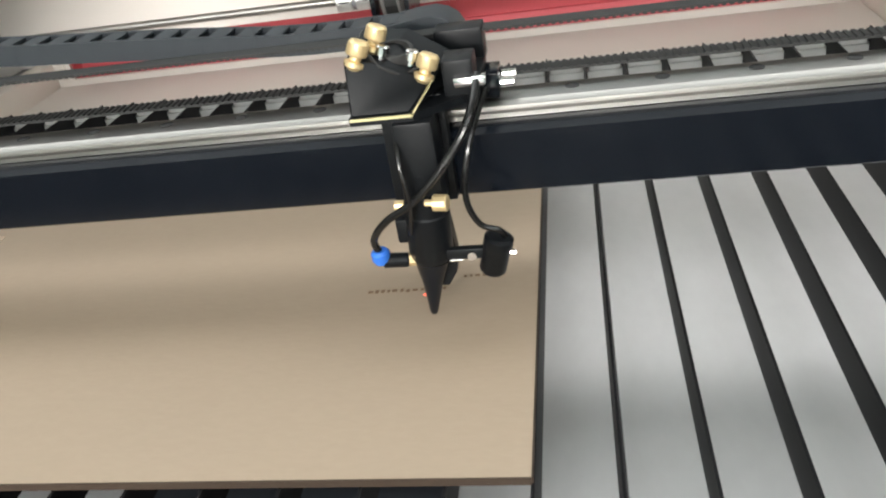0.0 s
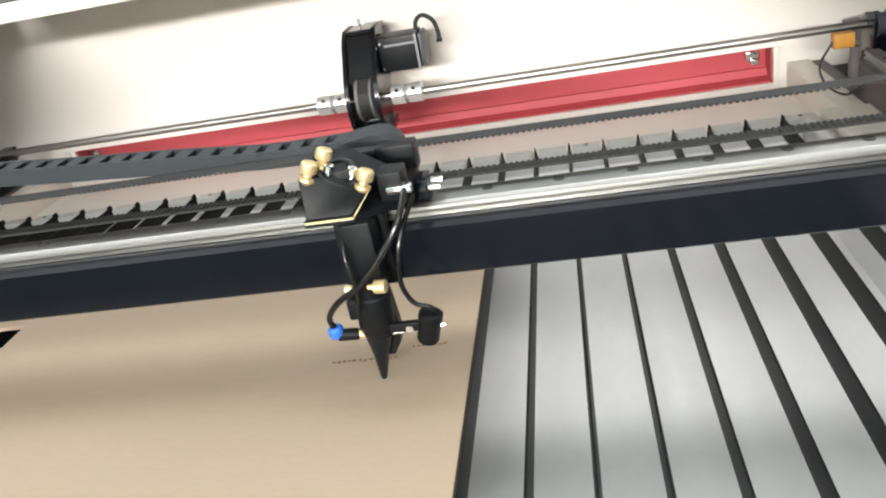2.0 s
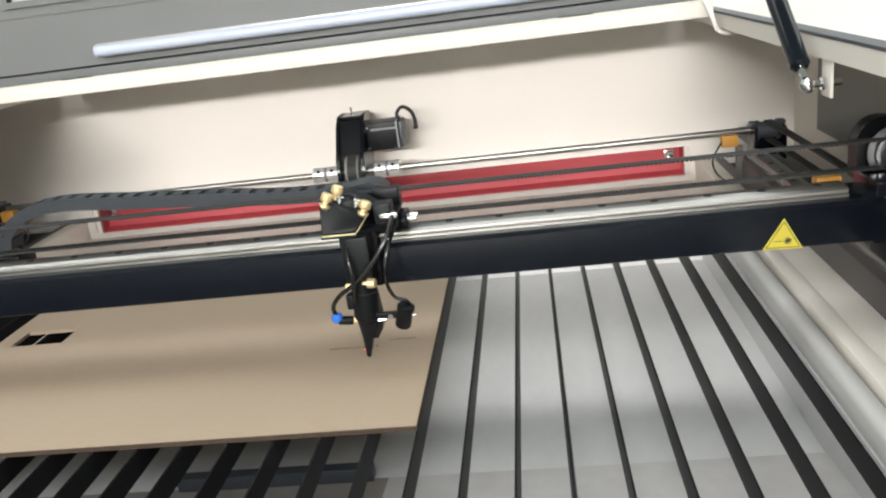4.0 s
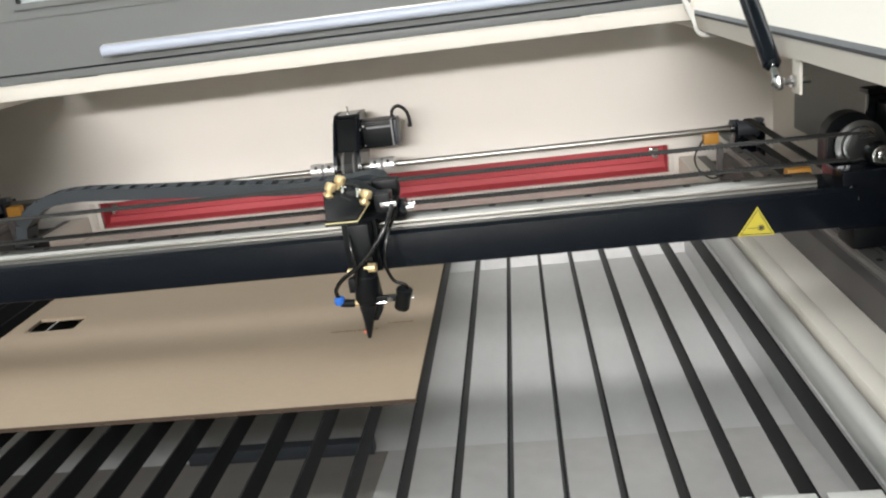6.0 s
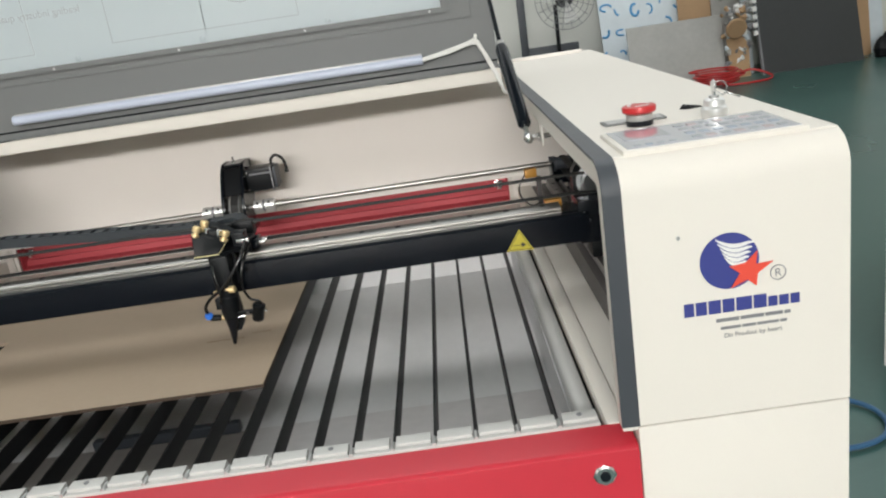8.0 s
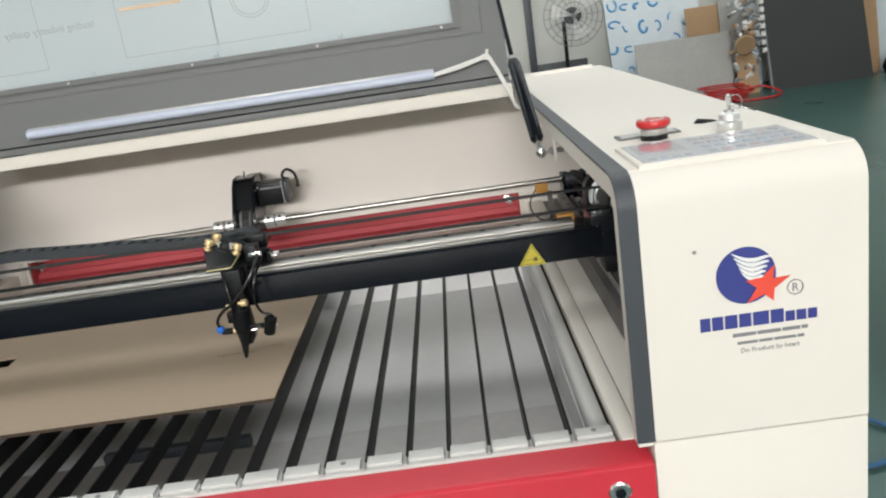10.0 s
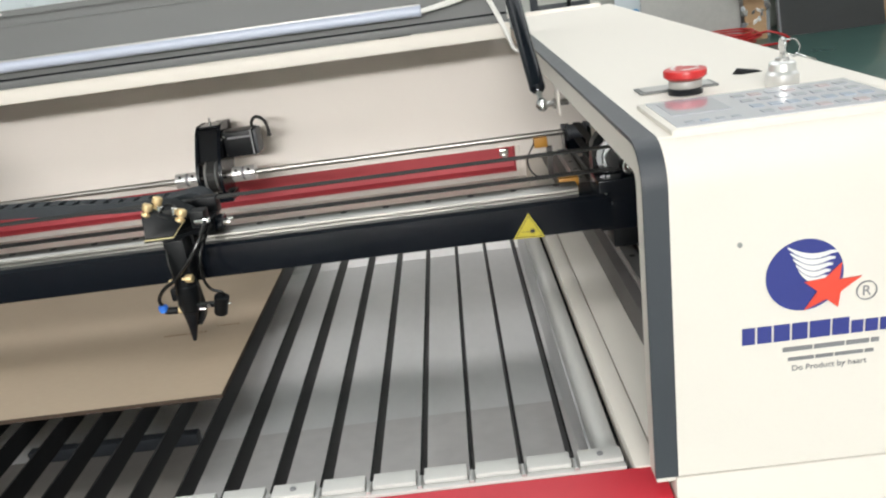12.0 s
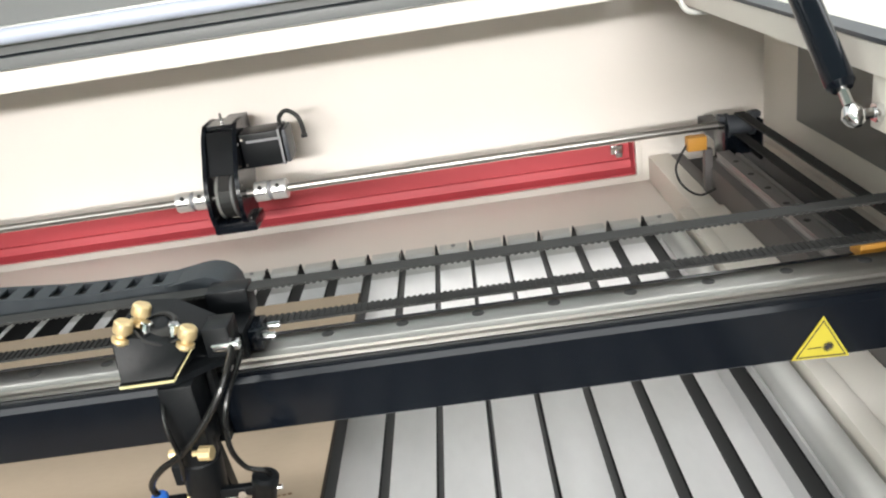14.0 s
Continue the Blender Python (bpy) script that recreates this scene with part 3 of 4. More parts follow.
part("fitting", rod(L(-0.010, 0.358, 0.865), L(-0.003, 0.360, 0.864), 0.0044, 6, 0.0006), BRASS, head, "brass hose fitting")
part("fitting", lathe(L(0.012, 0.346, 0.914), L(0.027, 0.344, 0.914), [(0, 0.0022), (0.35, 0.0022), (0.38, 0.0056), (0.95, 0.0056), (1, 0.005)], 10), BRASS, head, "brass thumb screw")
part("fitting", rod(L(-0.012, 0.360, 0.906), L(-0.005, 0.360, 0.906), 0.004, 8, 0.0006), BRASS, head)
part("pointer_arm", box(LX + 0.018, LX + 0.045, 0.355, 0.361, 0.864, 0.872, 0.0012), MATT, head)
part("arm_screw", rod(L(0.036, 0.355, 0.868), L(0.036, 0.3515, 0.868), 0.0032, 10), CHROME, head)
part("arm_screw", rod(L(0.020, 0.358, 0.863), L(0.029, 0.358, 0.863), 0.0020, 10), CHROME, head)
part("pointer", lathe(L(0.0475, 0.3585, 0.852), L(0.0555, 0.357, 0.880), [(0, 0.0080), (0.08, 0.0094), (0.70, 0.0094), (0.74, 0.0102), (0.94, 0.0102), (1, 0.0080)], 20), MATT, head, "black laser pointer")
part("arm_screw", rod(L(0.058, 0.358, 0.866), L(0.065, 0.358, 0.866), 0.0020, 8), CHROME, head)

# ---- cable chain ----
chain = thing("cable_chain", (-0.1, 0.48, 0.95), "black plastic cable chain looping above the gantry", "cable chain")
path = smooth_path([(HX + 0.010, 0.991), (0.05, 0.991), (-0.05, 0.999), (-0.16, 1.006), (-0.25, 1.012), (-0.30, 1.006), (-0.332, 0.986), (-0.343, 0.966), (-0.340, 0.950)], 12)
run = [0.0]
for a, b in zip(path, path[1:]):
    run.append(run[-1] + (b - a).length)
link_at, steps_ = [], int(run[-1] / 0.022)
for k in range(steps_ + 1):
    s = min(run[-1] * 0.9999, 0.022 * k)
    i = max(j for j in range(len(run)) if run[j] <= s)
    d = (path[i + 1] - path[i]).normalized()
    link_at.append((path[i] + d * (s - run[i]), d))
link = bmesh.new()
for y0, y1 in ((0.466, 0.4695), (0.4905, 0.494)):
    box(-0.0116, 0.0112, y0, y1, -0.0080, 0.0080, bm=link)
for z in (-0.0078, 0.0060):
    box(-0.0075, 0.0055, 0.4695, 0.4905, z, z + 0.0020, bm=link)
link_mesh = to_mesh("chain_link", link, CHAINPL)
for p, d in link_at:
    ob = new("chain_link", link_mesh)
    ob.parent = chain
    ob.matrix_parent_inverse = Matrix.Translation(-chain.location)
    ob.matrix_basis = Matrix.Translation((p[0], 0, p[1])) @ Matrix.Rotation(-math.atan2(d[1], d[0]), 4, "Y")
part("inner_cable", tube([(p[0], 0.476, p[1]) for p, d in link_at[::3]], 0.0035, 8, 3), RUBBER, chain)
part("inner_cable", tube([(p[0], 0.485, p[1]) for p, d in link_at[::3]], 0.0028, 8, 3), RUBBER, chain)
part("chain_anchor", box(-0.356, -0.326, 0.460, 0.498, 0.928, 0.951, 0.002), MATT, chain)

# ---- drive ----
SY, SZ = 1.094, 0.877
drive = thing("drive_motor", (0, 1.15, 0.9), "black stepper motor on a belt bracket", "motor")
for x0, x1 in ((-0.033, -0.026), (0.017, 0.024)):
    part("bracket_plate", extrude_x([(1.070, 0.834), (1.095, 0.826), (1.135, 0.826), (1.150, 0.862), (1.186, 0.905), (1.186, 0.985), (1.135, 0.985), (1.112, 0.970), (1.070, 0.915), (1.058, 0.895), (1.056, 0.862), (1.062, 0.840)], x0, x1), BLACK, drive)
part("bracket_cover", extrude_x([(1.082, 0.915), (1.122, 0.976), (1.130, 0.976), (1.092, 0.915)], -0.0255, 0.0165), MATT, drive)
part("bracket_base", box(-0.034, 0.034, 1.066, 1.130, 0.822, 0.840, 0.003), BLACK, drive)
part("bracket_top", box(-0.0255, 0.0165, 1.130, 1.186, 0.978, 0.984), BLACK, drive)
part("bracket_screw", rod((-0.006, 1.155, 0.984), (-0.006, 1.155, 0.999), 0.0025, 10), CHROME, drive)
for y, z in ((1.080, 0.905), (1.118, 0.960), (1.150, 0.972), (1.168, 0.925), (1.090, 0.846)):
    part("bracket_screw", rod((-0.0335, y, z), (-0.0365, y, z), 0.0030, 10, 0.0006), CHROME, drive)
    part("bracket_screw", rod((0.0242, y - 0.012, z - 0.006), (0.0262, y - 0.012, z - 0.006), 0.0026, 10, 0.0006), CHROME, drive)
part("bracket_back", box(-0.0255, 0.0165, 1.172, 1.186, 0.91, 0.977), MATT, drive)
part("wall_block", box(-0.020, 0.012, 1.186, 1.2548, 0.93, 0.975), BLACK, drive)
belt = bmesh.new()
loop_ = [(SY + 0.034 * math.cos(a), SZ + 0.034 * math.sin(a)) for a in [math.radians(d) for d in range(150, 391, 15)]]
loop_ += [(1.148 + 0.016 * math.cos(a), 0.945 + 0.016 * math.sin(a)) for a in [math.radians(d) for d in range(20, 160, 20)]]
inner_ = [(SY + (y - SY) * 0.93, SZ + (z - SZ) * 0.93) for y, z in loop_]
n = len(loop_)
for k in range(n):
    extrude_x([loop_[k], loop_[(k + 1) % n], inner_[(k + 1) % n], inner_[k]], -0.013, 0.005, bm=belt)
part("drive_belt", belt, RUBBER, drive, "dark toothed drive belt")
for x0, x1 in ((-0.0185, -0.0135), (0.0055, 0.0100)):
    part("belt_flange", lathe((x0, SY, SZ), (x1, SY, SZ), [(0, 0.0335), (0.5, 0.0355), (1, 0.0335)], 30), DULL, drive, "bright pulley flange")
motor = part("motor_housing", box(0.0245, 0.092, 1.116, 1.173, 0.910, 0.967, 0.004), MATT, drive)
part("motor_cap", box(0.0925, 0.1015, 1.117, 1.172, 0.911, 0.966, 0.006), CHAR, motor, "dark grey motor end cap")
part("motor_band", box(0.0885, 0.0905, 1.1152, 1.1738, 0.9092, 0.9678, 0.003), GREYPRINT, motor)
# thin grey strips stand in for highlights along the housing
for y in (1.1145, 1.1725):
    part("motor_highlight", box(0.036, 0.092, y - 0.0008, y + 0.0008, 0.952, 0.956), GREYPRINT, motor)
for y, z in ((1.1155, 0.959), (1.1155, 0.917)):
    part("motor_screw", rod((0.030, y + 0.001, z), (0.030, y - 0.003, z), 0.0025, 8), CHROME, motor)
part("motor_cable", tube([(0.089, 1.142, 0.964), (0.091, 1.142, 0.981), (0.104, 1.140, 0.990), (0.120, 1.137, 0.980), (0.126, 1.134, 0.962), (0.1255, 1.136, 0.948)], 0.0036, 10), RUBBER, motor, "black motor cable")
part("cable_end", box(0.1210, 0.1305, 1.132, 1.140, 0.944, 0.950, 0.001), MATT, motor)

shaft = thing("drive_shaft", (0, SY, SZ - 0.01), "long steel drive shaft with clamp couplings", "shaft")
part("shaft_rod", rod((-0.83, SY, SZ), (0.83, SY, SZ), 0.0062, 16), STEEL, shaft)
for s in (1, -1):
    for k, (a, b) in enumerate(((0.038, 0.060), (0.066, 0.090))):
        c = part("coupling", lathe((s * a, SY, SZ), (s * b, SY, SZ), [(0, 0.0148), (0.05, 0.0160), (0.95, 0.0160), (1, 0.0148)], 28), ALU, shaft, "aluminium clamp coupling")
        part("clamp_slit", box(*sorted((s * (a + 0.003), s * (b - 0.003))), SY - 0.0164, SY - 0.0140, SZ - 0.0008, SZ + 0.0008), INK, c)
        part("clamp_screw", rod((s * (a + 0.011), SY - 0.0115, SZ + 0.0085), (s * (a + 0.011), SY - 0.0150, SZ + 0.0112), 0.0034, 10), INK, c)
    part("coupling_insert", rod((s * 0.0602, SY, SZ), (s * 0.0658, SY, SZ), 0.0148, 24), GREYPRINT, shaft)

# ---- linear drives at the two sides ----
for s in (1, -1):
    unit = thing("linear_drive", (s * 0.77, 0.5, 0.79), "steel linear rail with black belt and bearing block", "linear rail", "side drives")
    X = lambda a, b: sorted((s * a, s * b))
    part("rail_base", box(*X(0.738, 0.785), 0.02, 1.060, 0.7895, 0.838, 0.002), TAUPE, unit)
    part("rail", extrude_y([(s * 0.752, 0.8385), (s * 0.752, 0.843), (s * 0.7545, 0.846), (s * 0.752, 0.849), (s * 0.753, 0.853), (s * 0.772, 0.853), (s * 0.773, 0.849), (s * 0.7705, 0.846), (s * 0.773, 0.843), (s * 0.773, 0.8385)], 0.03, 1.035), DARKSTEEL, unit, "ground steel rail")
    for k in range(16):
        part("rail_bolt", rod((s * 0.7625, 0.08 + 0.06 * k, 0.8531), (s * 0.7625, 0.08 + 0.06 * k, 0.8537), 0.0042, 10), INK, unit)
    part("cover_plate", box(*X(0.786, 0.792), 0.02, 1.05, 0.776, 0.842), DULL, unit)
    part("outer_channel", box(*X(0.822, 0.862), -0.01, 1.15, 0.7755, 0.815, 0.003), CHAR, unit)
    part("belt", box(*X(0.797, 0.812), 0.05, 1.088, 0.8925, 0.8950), RUBBER, unit, "black toothed belt")
    part("belt", box(*X(0.797, 0.812), 0.05, 1.088, 0.8590, 0.8615), RUBBER, unit, "black toothed belt")
    for a, b in ((0.773, 0.778), (0.827, 0.832)):
        part("bearing_plate", box(*X(a, b), 1.060, 1.112, 0.822, 0.886, 0.002), BLACK, unit)
        part("fork_cap", box(*X(a - 0.002, b + 0.002), 1.076, 1.096, 0.8862, 0.894, 0.001), CHAR, unit)
    part("bearing_back", box(*X(0.779, 0.826), 1.100, 1.118, 0.822, 0.876, 0.002), BLACK, unit)
    part("wall_block", box(*X(0.790, 0.815), 1.118, 1.2548, 0.830, 0.850), BLACK, unit)
    part("belt_pulley", lathe((s * 0.781, SY - 0.010, SZ), (s * 0.824, SY - 0.010, SZ), [(0, 0.019), (0.12, 0.019), (0.14, 0.0155), (0.86, 0.0155), (0.88, 0.019), (1, 0.019)], 24), CHAR, unit)
    sens = part("limit_sensor", box(*X(0.702, 0.730), 1.006, 1.024, 0.868, 0.889, 0.0015), ORANGE, unit, "orange limit sensor")
    part("sensor_bracket", box(*X(0.728, 0.740), 1.012, 1.024, 0.800, 0.867, 0.0015), TAUPE, sens)
    part("sensor_wire", tube([(s * 0.703, 1.015, 0.878), (s * 0.686, 1.015, 0.846), (s * 0.690, 1.00, 0.822), (s * 0.712, 0.99, 0.806), (s * 0.735, 0.985, 0.814)], 0.0017, 6), RUBBER, sens)

# ---- side cabinets ----
ang = [math.pi / 2 * k / 10 for k in range(11)]
R = 0.036


def profile(d, z0):
    """The cabinet's front and top edge, d metres inside the outer skin."""
    r = R - d
    return [(-0.060 + d, z0)] + [(-0.060 + R - r * math.cos(a), 1.117 - R + r * math.sin(a)) for a in ang] + [(1.29, 1.117 - d)]


for s in (1, -1):
    cab = thing("side_cabinet", (s * 0.8, 0.6, 0), "cream side cabinet with rounded front and charcoal trim", "cabinet", "side cabinets")
    X = lambda a, b: sorted((s * a, s * b))
    part("shell", extrude_x(profile(0, 0.8175) + profile(0.022, 0.8175)[::-1], *X(0.7003, 0.933)), CREAM, cab)
    part("shell_edge", extrude_x(profile(0.0035, 0.8175) + profile(0.026, 0.8175)[::-1], *X(0.6815, 0.700)), CREAM, cab)
    part("edge_trim", extrude_x(profile(-0.0006, 0.8175) + profile(0.003, 0.8175)[::-1], *X(0.6805, 0.7003)), CHAR, cab, "charcoal edge trim")
    part("inner_wall", box(*X(0.905, 0.931), -0.036, 1.285, 0.70, 1.093), CREAM, cab)
    # flat dark sheet standing in for the dark opening in the inner wall
    part("dark_panel", extrude_x([(0.05, 0.862), (1.108, 0.862), (1.108, 1.060), (0.10, 1.060), (0.05, 1.03)], *X(0.9015, 0.9046)), PANELGREY, cab, "dark grey sheet in place of the inner wall's opening")
    part("rear_wall", box(*X(0.700, 0.931), 1.264, 1.288, 0.70, 1.093), CREAM, cab)
    part("trim_foot", box(*X(0.6815, 0.6983), -0.059, -0.036, 0.8120, 0.8172, 0.001), CREAM, cab)
    part("lower_front", box(*X(0.6985, 0.933), -0.060, -0.036, 0.06, 0.8155, 0.002), CREAM, cab)
    part("lower_side", box(*X(0.906, 0.933), -0.0355, 1.285, 0.06, 0.6995), CREAM, cab)
    for y in (0.1, 1.1):
        part("foot", rod((s * 0.86, y, 0), (s * 0.86, y, 0.075), 0.03, 16, 0.004), RUBBER, cab)
        part("foot_bar", box(*X(0.80, 0.9055), y - 0.03, y + 0.03, 0.062, 0.09), CREAM, cab)
    if s < 0:
        continue
    # emblem and print on the front
    y1, y0 = -0.0604, -0.0612
    ring = lambda cx, cz, r, k=40: [(cx + r * math.cos(2 * math.pi * i / k), cz + r * math.sin(2 * math.pi * i / k)) for i in range(k)]
    emblem = part("emblem", extrude_y(ring(0.8065, 0.9965, 0.0310), y0, y1), NAVY, cab, "round navy emblem with red star")
    pts = []
    tips = ((66, 0.0230), (16, 0.0265), (-68, 0.0195), (-139, 0.0265), (-200, 0.0220))
    for k, (a, r) in enumerate(tips):
        n_ = tips[(k + 1) % 5][0] - (360 if k == 4 else 0)
        n_ = n_ + 360 if n_ - a < -360 else n_
        for deg, rr in ((a, r), ((a + n_) / 2, 0.0098)):
            pts.append((0.8262 + rr * math.cos(math.radians(deg)), 0.9835 + rr * math.sin(math.radians(deg))))
    part("emblem_star", extrude_y(pts, y0 - 0.0016, y0 - 0.0009), STARRED, emblem)
    for k in range(5):
        z = 1.0185 - 0.0052 * k
        xa, xb = 0.7925 + 0.0022 * k, 0.8320 - 0.0018 * k
        up_, lo_ = [], []
        for j in range(9):
            t = j / 8
            zz = z - 0.0042 * math.sin(math.pi * min(1, t * 1.15)) + 0.004 * (1 - t) - 0.0035 * t
            up_.append((xa + (xb - xa) * t, zz))
            lo_.append((xa + (xb - xa) * t, zz - 0.0044 * math.sin(math.pi * (0.05 + 0.90 * t)) ** 0.6))
        part("emblem_stripe", extrude_y(up_ + lo_[::-1], y0 - 0.0008, y0 - 0.0001), PRINTWHITE, emblem)
    mark = bmesh.new()
    oo, ii = ring(0.857, 0.9765, 0.0085, 28), ring(0.857, 0.9765, 0.0076, 28)
    for k in range(28):
        extrude_y([oo[k], oo[(k + 1) % 28], ii[(k + 1) % 28], ii[k]], y0, y1, bm=mark)
    part("ring_mark", mark, GREYPRINT, cab)
    let = bpy.data.curves.new("ring_letter", "FONT")
    let.body, let.size, let.extrude = "R", 0.0125, 0.0002
    let.materials.append(GREYPRINT)
    rl = new("ring_letter", let)
    rl.matrix_basis = pose(0.8531, -0.0607, 0.9722, 90, 0, 0)
    rl.parent = cab
    rl.matrix_parent_inverse = Matrix.Translation(-cab.location)
    part("top_seam", rod((0.7005, -0.0325, 1.1160), (0.9325, -0.0325, 1.1160), 0.0013, 10), CREAM, cab)
    x = 0.7565
    for w in (0.0105, 0.0115, 0.0130, 0.0125, 0.0165, 0.0135, 0.0095, 0.0100, 0.0095):
        tall = 0.0150 if w > 0.0101 else 0.0112
        part("print_block", extrude_y([(x, 0.9395), (x + w, 0.9395), (x + w, 0.9395 + tall), (x, 0.9395 + tall)], y0, y1), NAVY, cab)
        x += w + 0.0020
    for xa, xb, z, h in ((0.7900, 0.8690, 0.9290, 0.0038), (0.7945, 0.8650, 0.9200, 0.0030)):
        x = xa
        while x < xb - 0.004:
            w = random.uniform(0.010, 0.026)
            w = min(w, xb - x)
            part("print_bar", box(x, x + w, y0, y1, z, z + h), GREYPRINT, cab)
            x += w + 0.0016
    font = bpy.data.curves.new("slogan", "FONT")
    font.body, font.size, font.extrude = "Do Product by heart", 0.0074, 0.0002
    font.materials.append(GREYPRINT)
    txt = new("slogan", font)
    txt.matrix_basis = pose(0.7975, -0.0607, 0.9102, 90, 0, 0)
    txt.parent = cab
    txt.matrix_parent_inverse = Matrix.Translation(-cab.location)
    part("rivet", rod((0.755, -0.0602, 1.029), (0.755, -0.0612, 1.029), 0.0022, 10), DULL, cab)

# ---- controls on the cabinet top ----
TOP = 1.1172
stop = thing("emergency_stop", (0.770, 0.130, TOP), "red mushroom emergency stop button with silver collar", "button")
part("base", lathe((0.770, 0.130, TOP), (0.770, 0.130, TOP + 0.006), [(0, 0.0165), (0.9, 0.0165), (1, 0.015)], 28), BLACK, stop)
part("collar", lathe((0.770, 0.130, TOP + 0.006), (0.770, 0.130, TOP + 0.014), [(0, 0.0150), (0.15, 0.0158), (0.9, 0.0158), (1, 0.0145)], 28), DULL, stop, "silver collar")
part("mushroom", lathe((0.770, 0.130, TOP + 0.014), (0.770, 0.130, TOP + 0.0245), [(0, 0.0135), (0.10, 0.0178), (0.30, 0.0203), (0.70, 0.0207), (0.88, 0.0200), (0.96, 0.0184), (1, 0.0158)], 40), REDPLASTIC, stop)
arrow = bmesh.new()
for k in range(3):
    a0 = math.radians(120 * k)
    pts = [(0.770 + r * math.cos(a0 + da), 0.130 + r * math.sin(a0 + da)) for r, da in ((0.0142, 0), (0.0142, 0.5), (0.0142, 1.0), (0.0142, 1.5), (0.0112, 1.5), (0.0112, 1.0), (0.0112, 0.5), (0.0112, 0))]
    extrude_z(pts, TOP + 0.0246, TOP + 0.0249, bm=arrow)
part("arrow_print", arrow, PRINTWHITE, stop)
plate = thing("label_plate", (0.770, 0.160, TOP), "thin grey metal plate on the cabinet top", "plate")
part("plate", box(0.730, 0.808, 0.146, 0.176, TOP, TOP + 0.0022, 0.0008), LIDGREY, plate)
part("plate_inset", box(0.7345, 0.8035, 0.1495, 0.1725, TOP + 0.0023, TOP + 0.0028), DULL, plate)
KX, KY = 0.853, 0.104
key = thing("key_switch", (KX, KY, TOP), "chrome key switch with keys in it", "switch")
part("barrel", lathe((KX, KY, TOP), (KX, KY, TOP + 0.024), [(0, 0.0140), (0.10, 0.0150), (0.50, 0.0150), (0.58, 0.0135), (0.62, 0.0125), (0.90, 0.0120), (0.96, 0.0108), (1, 0.0085)], 30), ALU, key)
part("cylinder", rod((KX, KY, TOP + 0.024), (KX, KY, TOP + 0.0265), 0.006, 16), DULL, key)
part("key_blade", box(KX - 0.0012, KX + 0.0012, KY - 0.0035, KY + 0.0035, TOP + 0.0265, TOP + 0.031), CHROME, key)
part("key_bow", lathe((KX - 0.0012, KY, TOP + 0.0375), (KX + 0.0012, KY, TOP + 0.0375), [(0, 0.0072), (0.5, 0.0080), (1, 0.0072)], 18), CHROME, key)
part("key_ring", tube([(KX + 0.002, KY, TOP + 0.042), (KX + 0.011, KY, TOP + 0.042), (KX + 0.016, KY, TOP + 0.034), (KX + 0.012, KY, TOP + 0.026), (KX + 0.004, KY, TOP + 0.030)], 0.0008, 6), CHROME, key)
spare = bmesh.new()
quads(spare, [[(KX + 0.012, KY - 0.003, TOP + 0.028), (KX + 0.0125, KY + 0.003, TOP + 0.028), (KX + 0.0135, KY + 0.003, TOP + 0.0295), (KX + 0.013, KY - 0.003, TOP + 0.0295)], [(KX + 0.030, KY - 0.002, TOP + 0.020), (KX + 0.0305, KY + 0.002, TOP + 0.020), (KX + 0.0315, KY + 0.002, TOP + 0.0215), (KX + 0.031, KY - 0.002, TOP + 0.0215)]])
part("spare_key", spare, CHROME, key)
small = bmesh.new()
quads(small, [[(0.838, 0.196, TOP), (0.846, 0.188, TOP), (0.868, 0.192, TOP), (0.866, 0.202, TOP)], [(0.843, 0.196, TOP + 0.006), (0.848, 0.192, TOP + 0.005), (0.864, 0.194, TOP + 0.002), (0.862, 0.199, TOP + 0.002)]])
solid("clip", small, MATT, "small black plastic clip on the cabinet top", "clip")

pad = thing("control_panel", (0.81, 0.03, TOP), "glossy membrane keypad panel with a small screen", "control panel")
part("panel_base", box(0.7115, 0.904, -0.034, 0.084, TOP - 0.0015, TOP + 0.0045, 0.0018), CREAM, pad)
KEYFACE = material("keypad_film", (0.56, 0.57, 0.62), 0.10, scale=60, bump=0.0, coat=0.8)
SCREENMAT = material("screen_film", (0.44, 0.45, 0.50), 0.08, scale=60, bump=0.0, coat=0.8)
part("keypad_film", box(0.7175, 0.8985, -0.0285, 0.0785, TOP + 0.0046, TOP + 0.0052), KEYFACE, pad)
part("screen", box(0.7250, 0.7750, 0.012, 0.066, TOP + 0.0053, TOP + 0.0058), SCREENMAT, pad)
KEYA = material("key_grey", (0.38, 0.40, 0.44), 0.12, scale=60, bump=0.0, coat=0.6)
KEYB = material("key_blue_grey", (0.36, 0.41, 0.50), 0.12, scale=60, bump=0.0, coat=0.6)
KEYC = material("key_pale_red", (0.50, 0.42, 0.44), 0.12, scale=60, bump=0.0, coat=0.6)
kmats = (KEYA, KEYA, KEYB, KEYC, KEYA, KEYB)
for i in range(7):
    for j in range(4):
        x, y = 0.790 + 0.0150 * i, -0.018 + 0.0235 * j
        part("key", box(x, x + 0.0095, y, y + 0.0105, TOP + 0.0053, TOP + 0.0060), kmats[(i * 3 + j * 2) % 6], pad)
for i in range(4):
    part("key", box(0.727 + 0.0125 * i, 0.734 + 0.0125 * i, -0.020, -0.014, TOP + 0.0053, TOP + 0.0060), kmats[(i * 2) % 6], pad)

